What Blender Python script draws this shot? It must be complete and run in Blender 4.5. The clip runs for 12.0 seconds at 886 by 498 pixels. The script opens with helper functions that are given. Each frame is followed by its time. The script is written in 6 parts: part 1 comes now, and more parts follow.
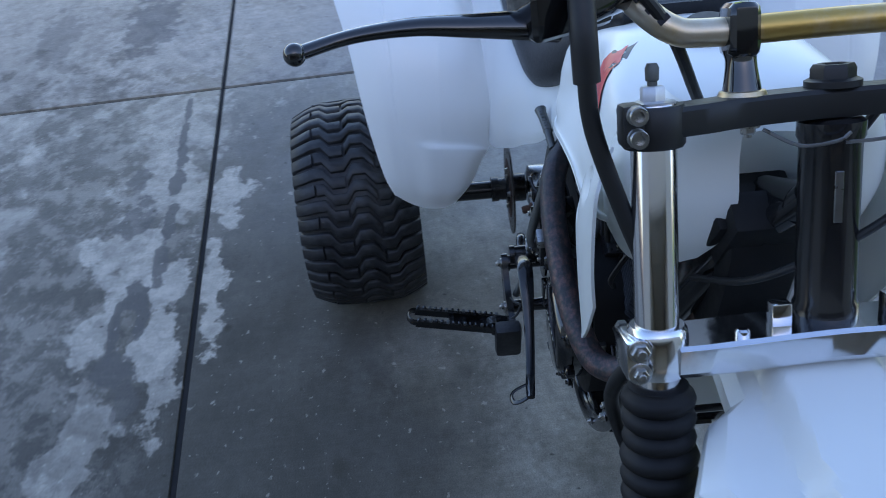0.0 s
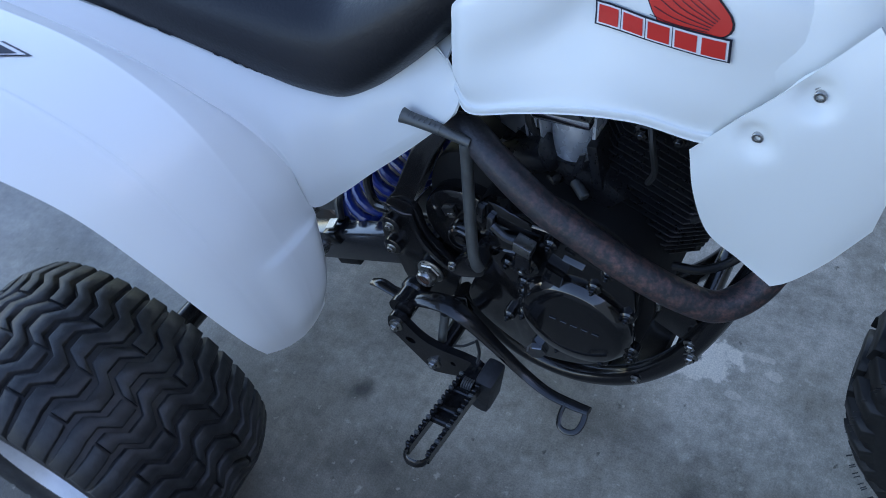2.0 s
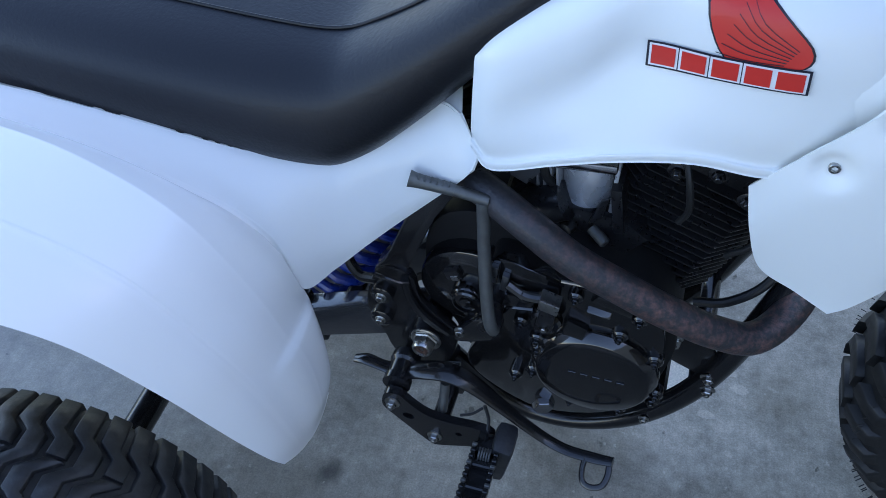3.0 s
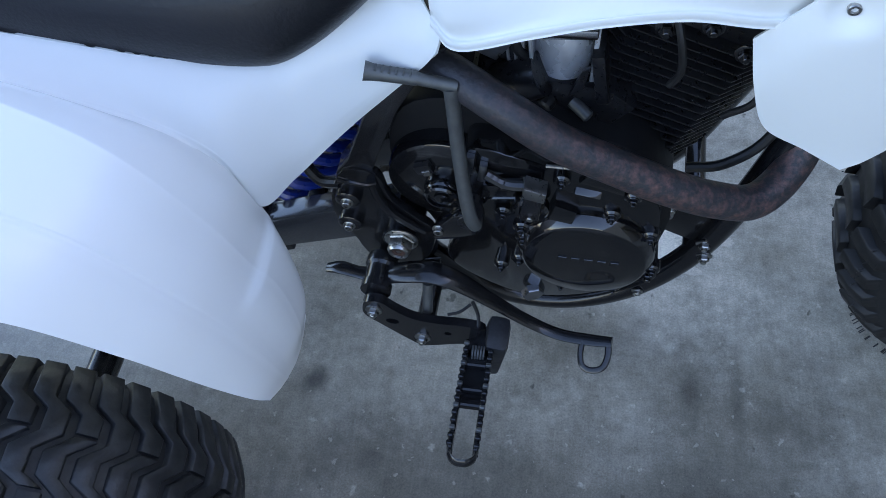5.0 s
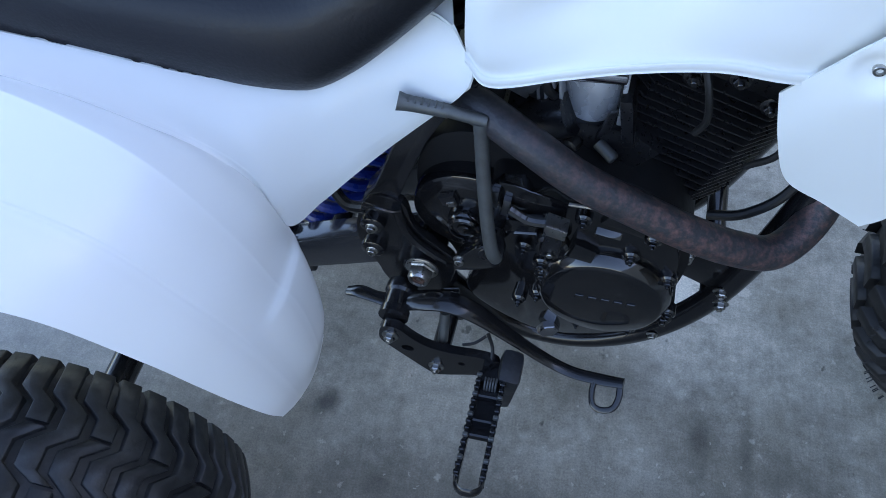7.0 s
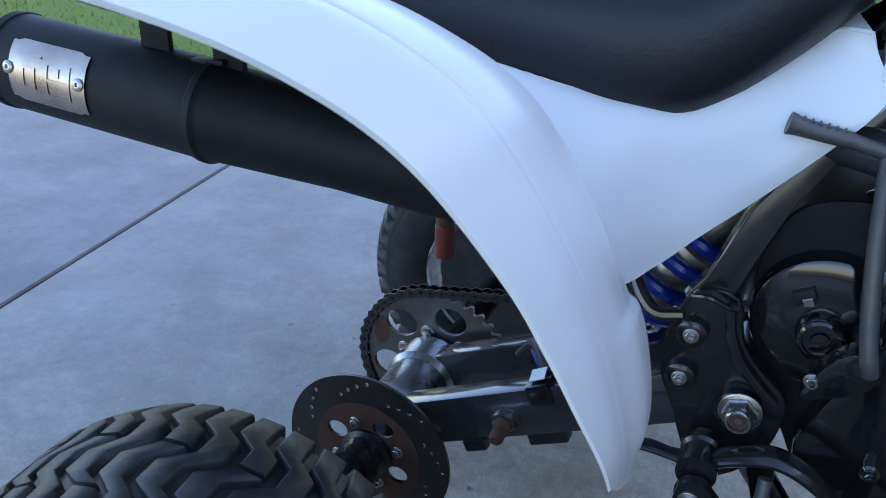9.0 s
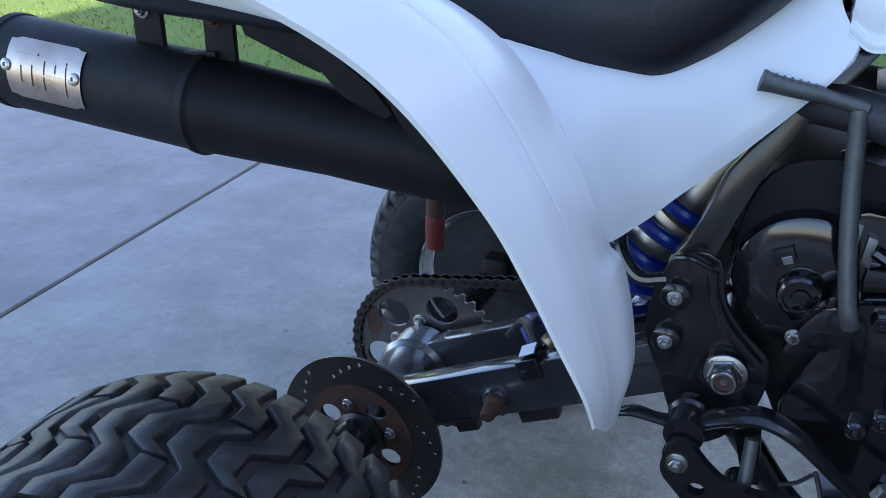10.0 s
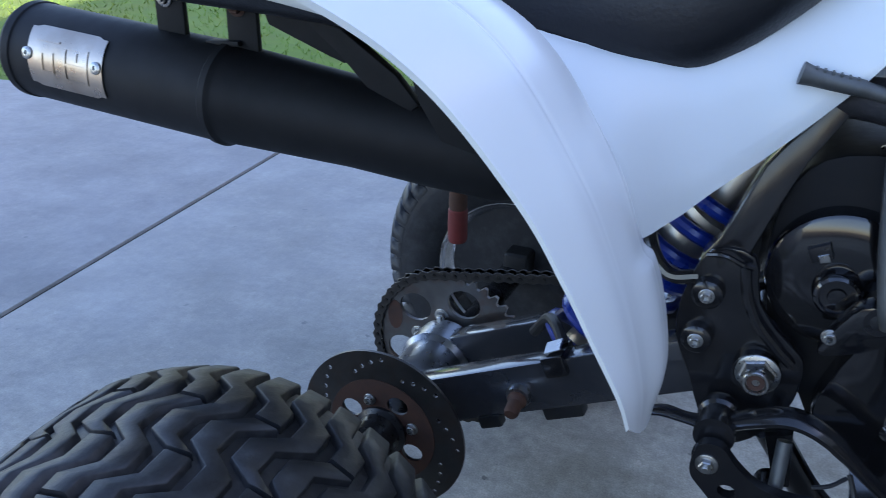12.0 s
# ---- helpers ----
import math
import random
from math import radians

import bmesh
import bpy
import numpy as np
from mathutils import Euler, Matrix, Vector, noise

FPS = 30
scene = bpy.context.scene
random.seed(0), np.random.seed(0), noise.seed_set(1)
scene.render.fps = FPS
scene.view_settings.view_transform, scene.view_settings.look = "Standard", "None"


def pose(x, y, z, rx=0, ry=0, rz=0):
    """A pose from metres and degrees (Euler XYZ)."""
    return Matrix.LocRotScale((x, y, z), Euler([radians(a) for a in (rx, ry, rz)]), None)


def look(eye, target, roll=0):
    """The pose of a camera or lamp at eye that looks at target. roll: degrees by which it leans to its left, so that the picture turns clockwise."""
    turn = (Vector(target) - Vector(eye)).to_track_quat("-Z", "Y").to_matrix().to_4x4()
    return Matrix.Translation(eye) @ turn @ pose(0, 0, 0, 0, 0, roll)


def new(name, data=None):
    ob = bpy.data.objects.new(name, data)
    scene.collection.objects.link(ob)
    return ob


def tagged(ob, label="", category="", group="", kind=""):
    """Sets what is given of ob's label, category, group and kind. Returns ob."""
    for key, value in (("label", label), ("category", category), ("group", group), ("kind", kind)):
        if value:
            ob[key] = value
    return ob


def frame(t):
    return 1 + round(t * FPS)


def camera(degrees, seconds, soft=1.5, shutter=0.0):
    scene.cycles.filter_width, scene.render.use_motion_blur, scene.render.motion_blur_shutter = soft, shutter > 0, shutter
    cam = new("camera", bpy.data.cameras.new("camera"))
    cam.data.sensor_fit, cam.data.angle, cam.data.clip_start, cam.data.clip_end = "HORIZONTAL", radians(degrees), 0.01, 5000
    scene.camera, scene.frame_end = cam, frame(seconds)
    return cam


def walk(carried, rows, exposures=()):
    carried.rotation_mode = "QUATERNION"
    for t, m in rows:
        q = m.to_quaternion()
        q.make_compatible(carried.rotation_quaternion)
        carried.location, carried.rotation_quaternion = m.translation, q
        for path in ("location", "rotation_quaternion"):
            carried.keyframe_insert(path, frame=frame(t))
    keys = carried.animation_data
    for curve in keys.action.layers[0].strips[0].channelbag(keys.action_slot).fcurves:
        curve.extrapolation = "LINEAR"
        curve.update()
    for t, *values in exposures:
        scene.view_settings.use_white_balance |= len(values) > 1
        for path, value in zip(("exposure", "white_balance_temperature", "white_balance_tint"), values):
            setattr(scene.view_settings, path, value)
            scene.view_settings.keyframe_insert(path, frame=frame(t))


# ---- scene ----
# the camera and its way
cam = camera(54.5, 12.0, soft=0.8, shutter=0.25)
PATH = [
    (0, (1.639, -0.351, 1.557), (0.17, -0.351, 0.199), -5.1),
    (0.2, (1.575, -0.427, 1.553), (0.137, -0.269, 0.172), -4.7),
    (0.5, (1.475, -0.557, 1.521), (0.149, -0.083, 0.102), -3.3),
    (0.8, (1.409, -0.678, 1.518), (0.22, 0.028, 0.072), -2.5),
    (1, (1.333, -0.718, 1.489), (0.252, 0.083, 0.01), -3.5),
    (1.2, (1.244, -0.75, 1.476), (0.231, 0.106, -0.022), -4.0),
    (1.5, (1.093, -0.758, 1.471), (0.155, 0.125, -0.059), -6.9),
    (1.8, (0.969, -0.779, 1.45), (0.153, 0.205, -0.089), -6.8),
    (2, (0.903, -0.792, 1.428), (0.166, 0.242, -0.117), -7.2),
    (2.5, (0.747, -0.845, 1.426), (0.25, 0.348, -0.101), -3.9),
    (2.7, (0.705, -0.829, 1.415), (0.252, 0.405, -0.092), -2.3),
    (4.3, (0.616, -0.725, 1.34), (0.359, 0.377, -0.309), -2.1),
    (4.5, (0.616, -0.718, 1.328), (0.369, 0.343, -0.349), -2.8),
    (5, (0.62, -0.717, 1.345), (0.372, 0.295, -0.362), -4.6),
    (5.5, (0.617, -0.722, 1.345), (0.347, 0.303, -0.351), -4.8),
    (6, (0.618, -0.711, 1.35), (0.335, 0.321, -0.34), -4.3),
    (6.5, (0.63, -0.718, 1.353), (0.334, 0.335, -0.322), -3.9),
    (7, (0.62, -0.73, 1.357), (0.319, 0.339, -0.307), -2.5),
    (7.5, (0.591, -0.765, 1.362), (0.175, 0.327, -0.261), -2.9),
    (7.7, (0.547, -0.771, 1.37), (0.07, 0.308, -0.246), -4.1),
    (9.3, (0.423, -0.949, 0.92), (-0.271, 0.73, 0.085), 2.1),
    (9.5, (0.428, -0.957, 0.92), (-0.255, 0.725, 0.081), 2.1),
    (10, (0.453, -0.96, 0.908), (-0.246, 0.717, 0.071), 0.7),
    (10.5, (0.451, -0.959, 0.906), (-0.276, 0.697, 0.053), 0.8),
    (11, (0.432, -0.965, 0.912), (-0.347, 0.67, 0.063), 1.2),
    (11.5, (0.422, -0.964, 0.909), (-0.39, 0.657, 0.064), 1.0),
    (12, (0.435, -0.951, 0.904), (-0.289, 0.705, 0.049), 0.8),
]
walk(cam, [(t, look(eye, target, roll)) for t, eye, target, roll in PATH],
     exposures=[(0.0, 1.68, 6000, 18), (1.0, 1.78, 6100, 20), (2.0, 1.83, 6050, 19), (2.5, 1.92, 6100, 19), (4.5, 2.17, 6300, 19), (5.0, 2.22, 6400, 19), (7.5, 2.22, 6250, 19), (9.5, 2.03, 6000, 20), (12.0, 2.08, 6000, 21)])

# ---------------------------------------------------------------- world and sun
world = bpy.data.worlds.new("sky")
scene.world = world
world.use_nodes = True
wn, wl = world.node_tree.nodes, world.node_tree.links
sky = wn.new("ShaderNodeTexSky")
sky.sky_type = "NISHITA"
sky.sun_disc = False
SUN_ELEV, SUN_AZ = 25.0, 84.0   # the sun stands behind the added house, ahead of the vehicle
sky.sun_elevation, sky.sun_rotation = radians(SUN_ELEV), radians(SUN_AZ)
wn["Background"].inputs["Strength"].default_value = 0.14
wl.new(sky.outputs[0], wn["Background"].inputs["Color"])
sun = new("sun", bpy.data.lights.new("sun", "SUN"))
sun.data.energy, sun.data.angle, sun.data.color = 3.5, radians(0.5), (1.0, 0.93, 0.82)
sun.matrix_world = look(20 * Vector((math.sin(radians(SUN_AZ)) * math.cos(radians(SUN_ELEV)), math.cos(radians(SUN_AZ)) * math.cos(radians(SUN_ELEV)), math.sin(radians(SUN_ELEV)))), (0, 0, 0))

# ---------------------------------------------------------------- materials


def mat(name, col, rough=0.5, metal=0.0, grain=0.0, scale=40.0, bump=0.0, stain=None, stain_scale=3.0, stain_amt=0.5, coat=0.0, obj_var=0.0, mask_scale=0.0, mask_x=None):
    """A surface with fine grain, a coarser stain of a second colour and relief."""
    m = bpy.data.materials.new(name)
    m.use_nodes = True
    n, l = m.node_tree.nodes, m.node_tree.links
    b = n["Principled BSDF"]
    b.inputs["Roughness"].default_value, b.inputs["Metallic"].default_value = rough, metal
    b.inputs["Coat Weight"].default_value = coat
    b.inputs["Coat Roughness"].default_value = 0.08
    tc = n.new("ShaderNodeTexCoord")
    base = n.new("ShaderNodeRGB")
    base.outputs[0].default_value = (*col, 1)
    out = base.outputs[0]
    if stain:
        t = n.new("ShaderNodeTexNoise")
        t.inputs["Scale"].default_value, t.inputs["Detail"].default_value, t.inputs["Roughness"].default_value = stain_scale, 8, 0.65
        l.new(tc.outputs["Object"], t.inputs["Vector"])
        r = n.new("ShaderNodeValToRGB")
        r.color_ramp.elements[0].position, r.color_ramp.elements[1].position = 0.45, 0.72
        l.new(t.outputs["Fac"], r.inputs["Fac"])
        k = n.new("ShaderNodeMath")
        k.operation = "MULTIPLY"
        k.inputs[1].default_value = stain_amt
        l.new(r.outputs["Color"], k.inputs[0])
        if mask_scale:
            t2 = n.new("ShaderNodeTexNoise")
            t2.inputs["Scale"].default_value, t2.inputs["Detail"].default_value = mask_scale, 4
            l.new(tc.outputs["Object"], t2.inputs["Vector"])
            r2 = n.new("ShaderNodeMapRange")
            r2.inputs["From Min"].default_value, r2.inputs["From Max"].default_value = 0.42, 0.58
            l.new(t2.outputs["Fac"], r2.inputs["Value"])
            k2 = n.new("ShaderNodeMath")
            k2.operation = "MULTIPLY"
            l.new(k.outputs[0], k2.inputs[0])
            l.new(r2.outputs[0], k2.inputs[1])
            k = k2
        if mask_x:
            sx = n.new("ShaderNodeSeparateXYZ")
            l.new(tc.outputs["Object"], sx.inputs[0])
            r3 = n.new("ShaderNodeMapRange")
            r3.inputs["From Min"].default_value, r3.inputs["From Max"].default_value = mask_x
            l.new(sx.outputs["X"], r3.inputs["Value"])
            k3 = n.new("ShaderNodeMath")
            k3.operation = "MULTIPLY"
            l.new(k.outputs[0], k3.inputs[0])
            l.new(r3.outputs[0], k3.inputs[1])
            k = k3
        x = n.new("ShaderNodeMixRGB")
        x.inputs["Color2"].default_value = (*stain, 1)
        l.new(k.outputs[0], x.inputs["Fac"])
        l.new(out, x.inputs["Color1"])
        out = x.outputs["Color"]
    if grain or bump:
        g = n.new("ShaderNodeTexNoise")
        g.inputs["Scale"].default_value, g.inputs["Detail"].default_value = scale, 6
        l.new(tc.outputs["Object"], g.inputs["Vector"])
        if grain:
            v = n.new("ShaderNodeMapRange")
            v.inputs["To Min"].default_value, v.inputs["To Max"].default_value = 1 - grain, 1 + grain
            l.new(g.outputs["Fac"], v.inputs["Value"])
            x = n.new("ShaderNodeVectorMath")
            x.operation = "SCALE"
            l.new(out, x.inputs[0])
            l.new(v.outputs[0], x.inputs["Scale"])
            out = x.outputs[0]
            rr = n.new("ShaderNodeMapRange")
            rr.inputs["To Min"].default_value, rr.inputs["To Max"].default_value = max(0.02, rough - 0.12), min(1, rough + 0.12)
            l.new(g.outputs["Fac"], rr.inputs["Value"])
            l.new(rr.outputs[0], b.inputs["Roughness"])
        if bump:
            bp = n.new("ShaderNodeBump")
            bp.inputs["Strength"].default_value, bp.inputs["Distance"].default_value = bump, 0.002
            l.new(g.outputs["Fac"], bp.inputs["Height"])
            l.new(bp.outputs[0], b.inputs["Normal"])
    if obj_var:
        oi = n.new("ShaderNodeObjectInfo")
        v = n.new("ShaderNodeMapRange")
        v.inputs["To Min"].default_value, v.inputs["To Max"].default_value = 1 - obj_var, 1 + obj_var
        l.new(oi.outputs["Random"], v.inputs["Value"])
        x = n.new("ShaderNodeVectorMath")
        x.operation = "SCALE"
        l.new(out, x.inputs[0])
        l.new(v.outputs[0], x.inputs["Scale"])
        out = x.outputs[0]
    l.new(out, b.inputs["Base Color"])
    return m


WHITE = mat("white_plastic", (0.835, 0.85, 0.815), 0.26, scale=14, bump=0.015)
VINYL = mat("black_vinyl", (0.004, 0.0048, 0.0075), 0.42, grain=0.1, scale=240, bump=0.25)
BLACK = mat("black_paint", (0.0060, 0.0060, 0.0068), 0.10, scale=30, bump=0.03, stain=(0.020, 0.017, 0.014), stain_scale=38, stain_amt=0.4, coat=0.9)
CARB = mat("carburettor_alloy", (0.55, 0.57, 0.60), 0.28, 0.45, grain=0.10, scale=60, bump=0.02, stain=(0.22, 0.20, 0.18), stain_scale=14, stain_amt=0.4)
DAMPER = mat("dull_alloy", (0.42, 0.38, 0.32), 0.38, 0.7, grain=0.12, scale=60)
FRAME = mat("frame_paint", (0.0095, 0.0095, 0.0105), 0.20, grain=0.06, scale=60, bump=0.04, stain=(0.024, 0.020, 0.017), stain_scale=30, stain_amt=0.35, coat=0.25)
CAST = mat("cast_black", (0.011, 0.011, 0.0125), 0.30, grain=0.3, scale=150, bump=0.25, stain=(0.032, 0.029, 0.026), stain_scale=10, stain_amt=0.35)
RUBBER = mat("rubber", (0.015, 0.0155, 0.0175), 0.50, grain=0.35, scale=130, bump=0.3, stain=(0.052, 0.053, 0.055), stain_scale=34, stain_amt=0.65)
NEW_RUBBER = mat("new_rubber", (0.009, 0.009, 0.0095), 0.55, grain=0.2, scale=110, bump=0.15)
GAITER = mat("gaiter_rubber", (0.010, 0.010, 0.011), 0.60, grain=0.15, scale=70, bump=0.08, stain=(0.03, 0.03, 0.031), stain_scale=9, stain_amt=0.4)
TAG = mat("tag_aluminium", (0.50, 0.43, 0.36), 0.30, 1.0, grain=0.12, scale=45, bump=0.05, stain=(0.36, 0.28, 0.21), stain_scale=11, stain_amt=0.7)
CHROME = mat("chrome", (0.62, 0.62, 0.64), 0.10, 1.0, grain=0.04, scale=60)
ALU = mat("polished_aluminium", (0.74, 0.75, 0.78), 0.14, 1.0, grain=0.08, scale=70, bump=0.05)
CASTALU = mat("cast_aluminium", (0.58, 0.59, 0.61), 0.32, 0.6, grain=0.12, scale=120, bump=0.1, stain=(0.22, 0.19, 0.16), stain_scale=18, stain_amt=0.3)
WHEEL = mat("silver_wheel_paint", (0.74, 0.74, 0.75), 0.34, 0.25, grain=0.1, scale=60, bump=0.05, stain=(0.20, 0.17, 0.14), stain_scale=9, stain_amt=0.5)
ZINC = mat("zinc_bolt", (0.44, 0.44, 0.425), 0.30, 1.0, grain=0.15, scale=200, stain=(0.2, 0.14, 0.09), stain_scale=60, stain_amt=0.35)
PIPE = mat("rusty_pipe", (0.044, 0.043, 0.046), 0.45, 0.3, grain=0.5, scale=240, bump=0.35, stain=(0.20, 0.105, 0.088), stain_scale=90, stain_amt=0.95, mask_x=(0.50, 0.70))
KICK = mat("grey_steel", (0.13, 0.135, 0.13), 0.48, 0.6, grain=0.25, scale=110, bump=0.12, stain=(0.05, 0.045, 0.04), stain_scale=25, stain_amt=0.5)
BLUE = mat("blue_spring", (0.005, 0.020, 0.18), 0.3, grain=0.06, scale=50, coat=0.4)
GOLD = mat("gold_bar", (0.55, 0.36, 0.10), 0.35, 0.8, grain=0.1, scale=30, stain=(0.75, 0.74, 0.70), stain_scale=5, stain_amt=0.8)
MUFF = mat("black_can", (0.006, 0.0065, 0.0078), 0.62, grain=0.15, scale=35, bump=0.04, stain=(0.024, 0.025, 0.027), stain_scale=5, stain_amt=0.4)
DISC = mat("brake_disc_steel", (0.10, 0.095, 0.09), 0.38, 0.9, grain=0.2, scale=70, stain=(0.10, 0.045, 0.02), stain_scale=10, stain_amt=0.6)
RUST = mat("rust", (0.075, 0.032, 0.018), 0.75, grain=0.3, scale=80, bump=0.3, stain=(0.03, 0.02, 0.018), stain_scale=30, stain_amt=0.6)
STEEL = mat("bare_steel", (0.33, 0.34, 0.36), 0.3, 1.0, grain=0.15, scale=80, bump=0.06, stain=(0.18, 0.15, 0.12), stain_scale=14, stain_amt=0.4)
SPROCKET = mat("stained_sprocket", (0.17, 0.165, 0.16), 0.40, 0.9, grain=0.2, scale=80, bump=0.06, stain=(0.17, 0.075, 0.03), stain_scale=16, stain_amt=0.7)
GRIME = mat("grimy_black", (0.009, 0.009, 0.0095), 0.62, grain=0.25, scale=90, bump=0.1, stain=(0.018, 0.016, 0.014), stain_scale=20, stain_amt=0.5)
for m in (MUFF, GRIME, GAITER):
    m.node_tree.nodes["Principled BSDF"].inputs["Specular IOR Level"].default_value = 0.28
OXIDE = mat("faded_red", (0.16, 0.022, 0.018), 0.6, grain=0.2, scale=60, bump=0.1, stain=(0.05, 0.02, 0.015), stain_scale=20, stain_amt=0.6)
RED = mat("red_decal", (0.62, 0.03, 0.02), 0.35)
NAVY = mat("dark_decal", (0.012, 0.013, 0.025), 0.35)
PALE = mat("pale_decal", (0.78, 0.78, 0.79), 0.35)
CHAINM = mat("oily_chain", (0.06, 0.055, 0.05), 0.45, 0.7, grain=0.4, scale=300)
CABLE = mat("black_cable", (0.012, 0.012, 0.012), 0.5, grain=0.1, scale=90)

# ---------------------------------------------------------------- mesh helpers


def smooth_mesh(me, angle=35):
    for p in me.polygons:
        p.use_smooth = True
    me.set_sharp_from_angle(angle=radians(angle))


def part(name, bm, material, parent, label="", angle=35, kind=""):
    """Links a bmesh as one mesh object under parent."""
    me = bpy.data.meshes.new(name)
    bmesh.ops.recalc_face_normals(bm, faces=bm.faces)
    bm.to_mesh(me)
    bm.free()
    for m in material if isinstance(material, (list, tuple)) else [material]:
        me.materials.append(m)
    smooth_mesh(me, angle)
    ob = new(name, me)
    ob.parent = parent
    tagged(ob, label=label, kind=kind)
    return ob


def shared(name, me, parent, m, label=""):
    ob = new(name, me)
    ob.parent = parent
    ob.matrix_basis = m
    tagged(ob, label=label)
    return ob


def spline(pts, steps=6):
    """A smooth line through the points."""
    p = [np.array(q, float) for q in pts]
    p = [2 * p[0] - p[1]] + p + [2 * p[-1] - p[-2]]
    out = []
    for i in range(1, len(p) - 2):
        for k in range(steps):
            t = k / steps
            out.append(0.5 * (2 * p[i] + (p[i + 1] - p[i - 1]) * t + (2 * p[i - 1] - 5 * p[i] + 4 * p[i + 1] - p[i + 2]) * t * t + (3 * p[i] - p[i - 1] - 3 * p[i + 1] + p[i + 2]) * t ** 3))
    out.append(p[-2])
    return out


def tube(bm, pts, r, segs=12, steps=6, flat=(1, 1), cap=True, up=(0, 0, 1)):
    """A round or flattened bar along a smooth line; r is one radius or one a point."""
    rs = r if isinstance(r, (list, tuple)) else [r] * len(pts)
    line = spline([(*q, rr) for q, rr in zip(pts, rs)], steps) if steps > 1 else [np.array((*q, rr), float) for q, rr in zip(pts, rs)]
    rings = []
    n = len(line)
    side = None
    for i, q in enumerate(line):
        d = Vector((line[min(i + 1, n - 1)] - line[max(i - 1, 0)])[:3]).normalized()
        if side is None:
            u = Vector(up) if abs(d.dot(Vector(up))) < 0.95 else Vector((0, 1, 0))
            side = d.cross(u).normalized()
        else:
            side = (side - d * side.dot(d)).normalized()
        top = side.cross(d).normalized()
        c = Vector(q[:3])
        rings.append([bm.verts.new(c + side * (math.cos(a) * q[3] * flat[0]) + top * (math.sin(a) * q[3] * flat[1])) for a in (2 * math.pi * k / segs for k in range(segs))])
    for a, b in zip(rings, rings[1:]):
        for k in range(segs):
            bm.faces.new((a[k], a[(k + 1) % segs], b[(k + 1) % segs], b[k]))
    if cap:
        bm.faces.new(rings[0])
        bm.faces.new(rings[-1][::-1])
    return bm


def lathe(bm, profile, m=Matrix(), segs=32, closed=False):
    """Turns (radius, height) pairs round the local z axis of the pose m."""
    rings = []
    for r, h in profile:
        rings.append([bm.verts.new(m @ Vector((r * math.cos(a), r * math.sin(a), h))) for a in (2 * math.pi * k / segs for k in range(segs))])
    pairs = list(zip(rings, rings[1:])) + ([(rings[-1], rings[0])] if closed else [])
    for a, b in pairs:
        for k in range(segs):
            bm.faces.new((a[k], a[(k + 1) % segs], b[(k + 1) % segs], b[k]))
    if not closed:
        for ring in (rings[0], rings[-1]):
            bm.faces.new(ring)
    return bm


def bevelled(bm, geom_edges, width, segs=2):
    bmesh.ops.bevel(bm, geom=geom_edges, offset=width, segments=segs, profile=0.6, affect="EDGES", clamp_overlap=True)


def box(bm, size, m=Matrix(), bevel=0.003, segs=2):
    """A bevelled block centred on the pose m."""
    b2 = bmesh.new()
    bmesh.ops.create_cube(b2, size=1, matrix=Matrix.Diagonal((*size, 1)))
    if bevel:
        bevelled(b2, b2.edges[:], bevel, segs)
    merge(bm, b2, m)
    return bm


def merge(bm, b2, m=Matrix()):
    idx = {}
    for v in b2.verts:
        idx[v] = bm.verts.new(m @ v.co)
    for f in b2.faces:
        bm.faces.new([idx[v] for v in f.verts])
    b2.free()


def plate(bm, outline, y0, y1, bevel=0.003, segs=2, m=Matrix(), holes=()):
    """A slab whose outline of (x, z) pairs lies between y0 and y1, with bevelled rims."""
    b2 = bmesh.new()
    vs = [b2.verts.new((x, y0, z)) for x, z in outline]
    f = b2.faces.new(vs)
    r = bmesh.ops.extrude_face_region(b2, geom=[f])
    moved = [e for e in r["geom"] if isinstance(e, bmesh.types.BMVert)]
    for v in moved:
        v.co.y = y1
    if bevel:
        rim = [e for e in b2.edges if abs(e.verts[0].co.y - e.verts[1].co.y) < 1e-6]
        bevelled(b2, rim, bevel, segs)
    merge(bm, b2, m)
    return bm


def rounded(outline, steps=4):
    """A closed outline drawn smoothly through its corners."""
    k = list(outline)
    line = spline([k[-1]] + k + [k[0], k[1]], steps)
    return [tuple(q) for q in line[steps:-steps - 1]]


def patch(net, steps=6):
    """A smooth grid of points through a net of control points."""
    rows = [np.array(spline(r, steps)) for r in net]
    cols = [spline([r[j] for r in rows], steps) for j in range(len(rows[0]))]
    return np.array(cols).transpose(1, 0, 2)


def sheet(bm, grid):
    vs = [[bm.verts.new(p) for p in row] for row in grid]
    for a, b in zip(vs, vs[1:]):
        for k in range(len(a) - 1):
            bm.faces.new((a[k], a[k + 1], b[k + 1], b[k]))
    return bm


def thicken(bm, t):
    bmesh.ops.remove_doubles(bm, verts=bm.verts, dist=0.0004)
    bmesh.ops.recalc_face_normals(bm, faces=bm.faces)
    bm.normal_update()
    faces, rim = bm.faces[:], [e for e in bm.edges if len(e.link_faces) == 1]
    back = {v: bm.verts.new(v.co - v.normal * t) for v in bm.verts[:]}
    for f in faces:
        bm.faces.new([back[v] for v in reversed(f.verts)])
    for e in rim:
        a, b = e.verts
        bm.faces.new((a, b, back[b], back[a]))


def aim(at, way, spin=0):
    """A pose at a place whose local z points along a way."""
    return Matrix.Translation(at) @ Vector(way).to_track_quat("Z", "Y").to_matrix().to_4x4() @ pose(0, 0, 0, 0, 0, spin)


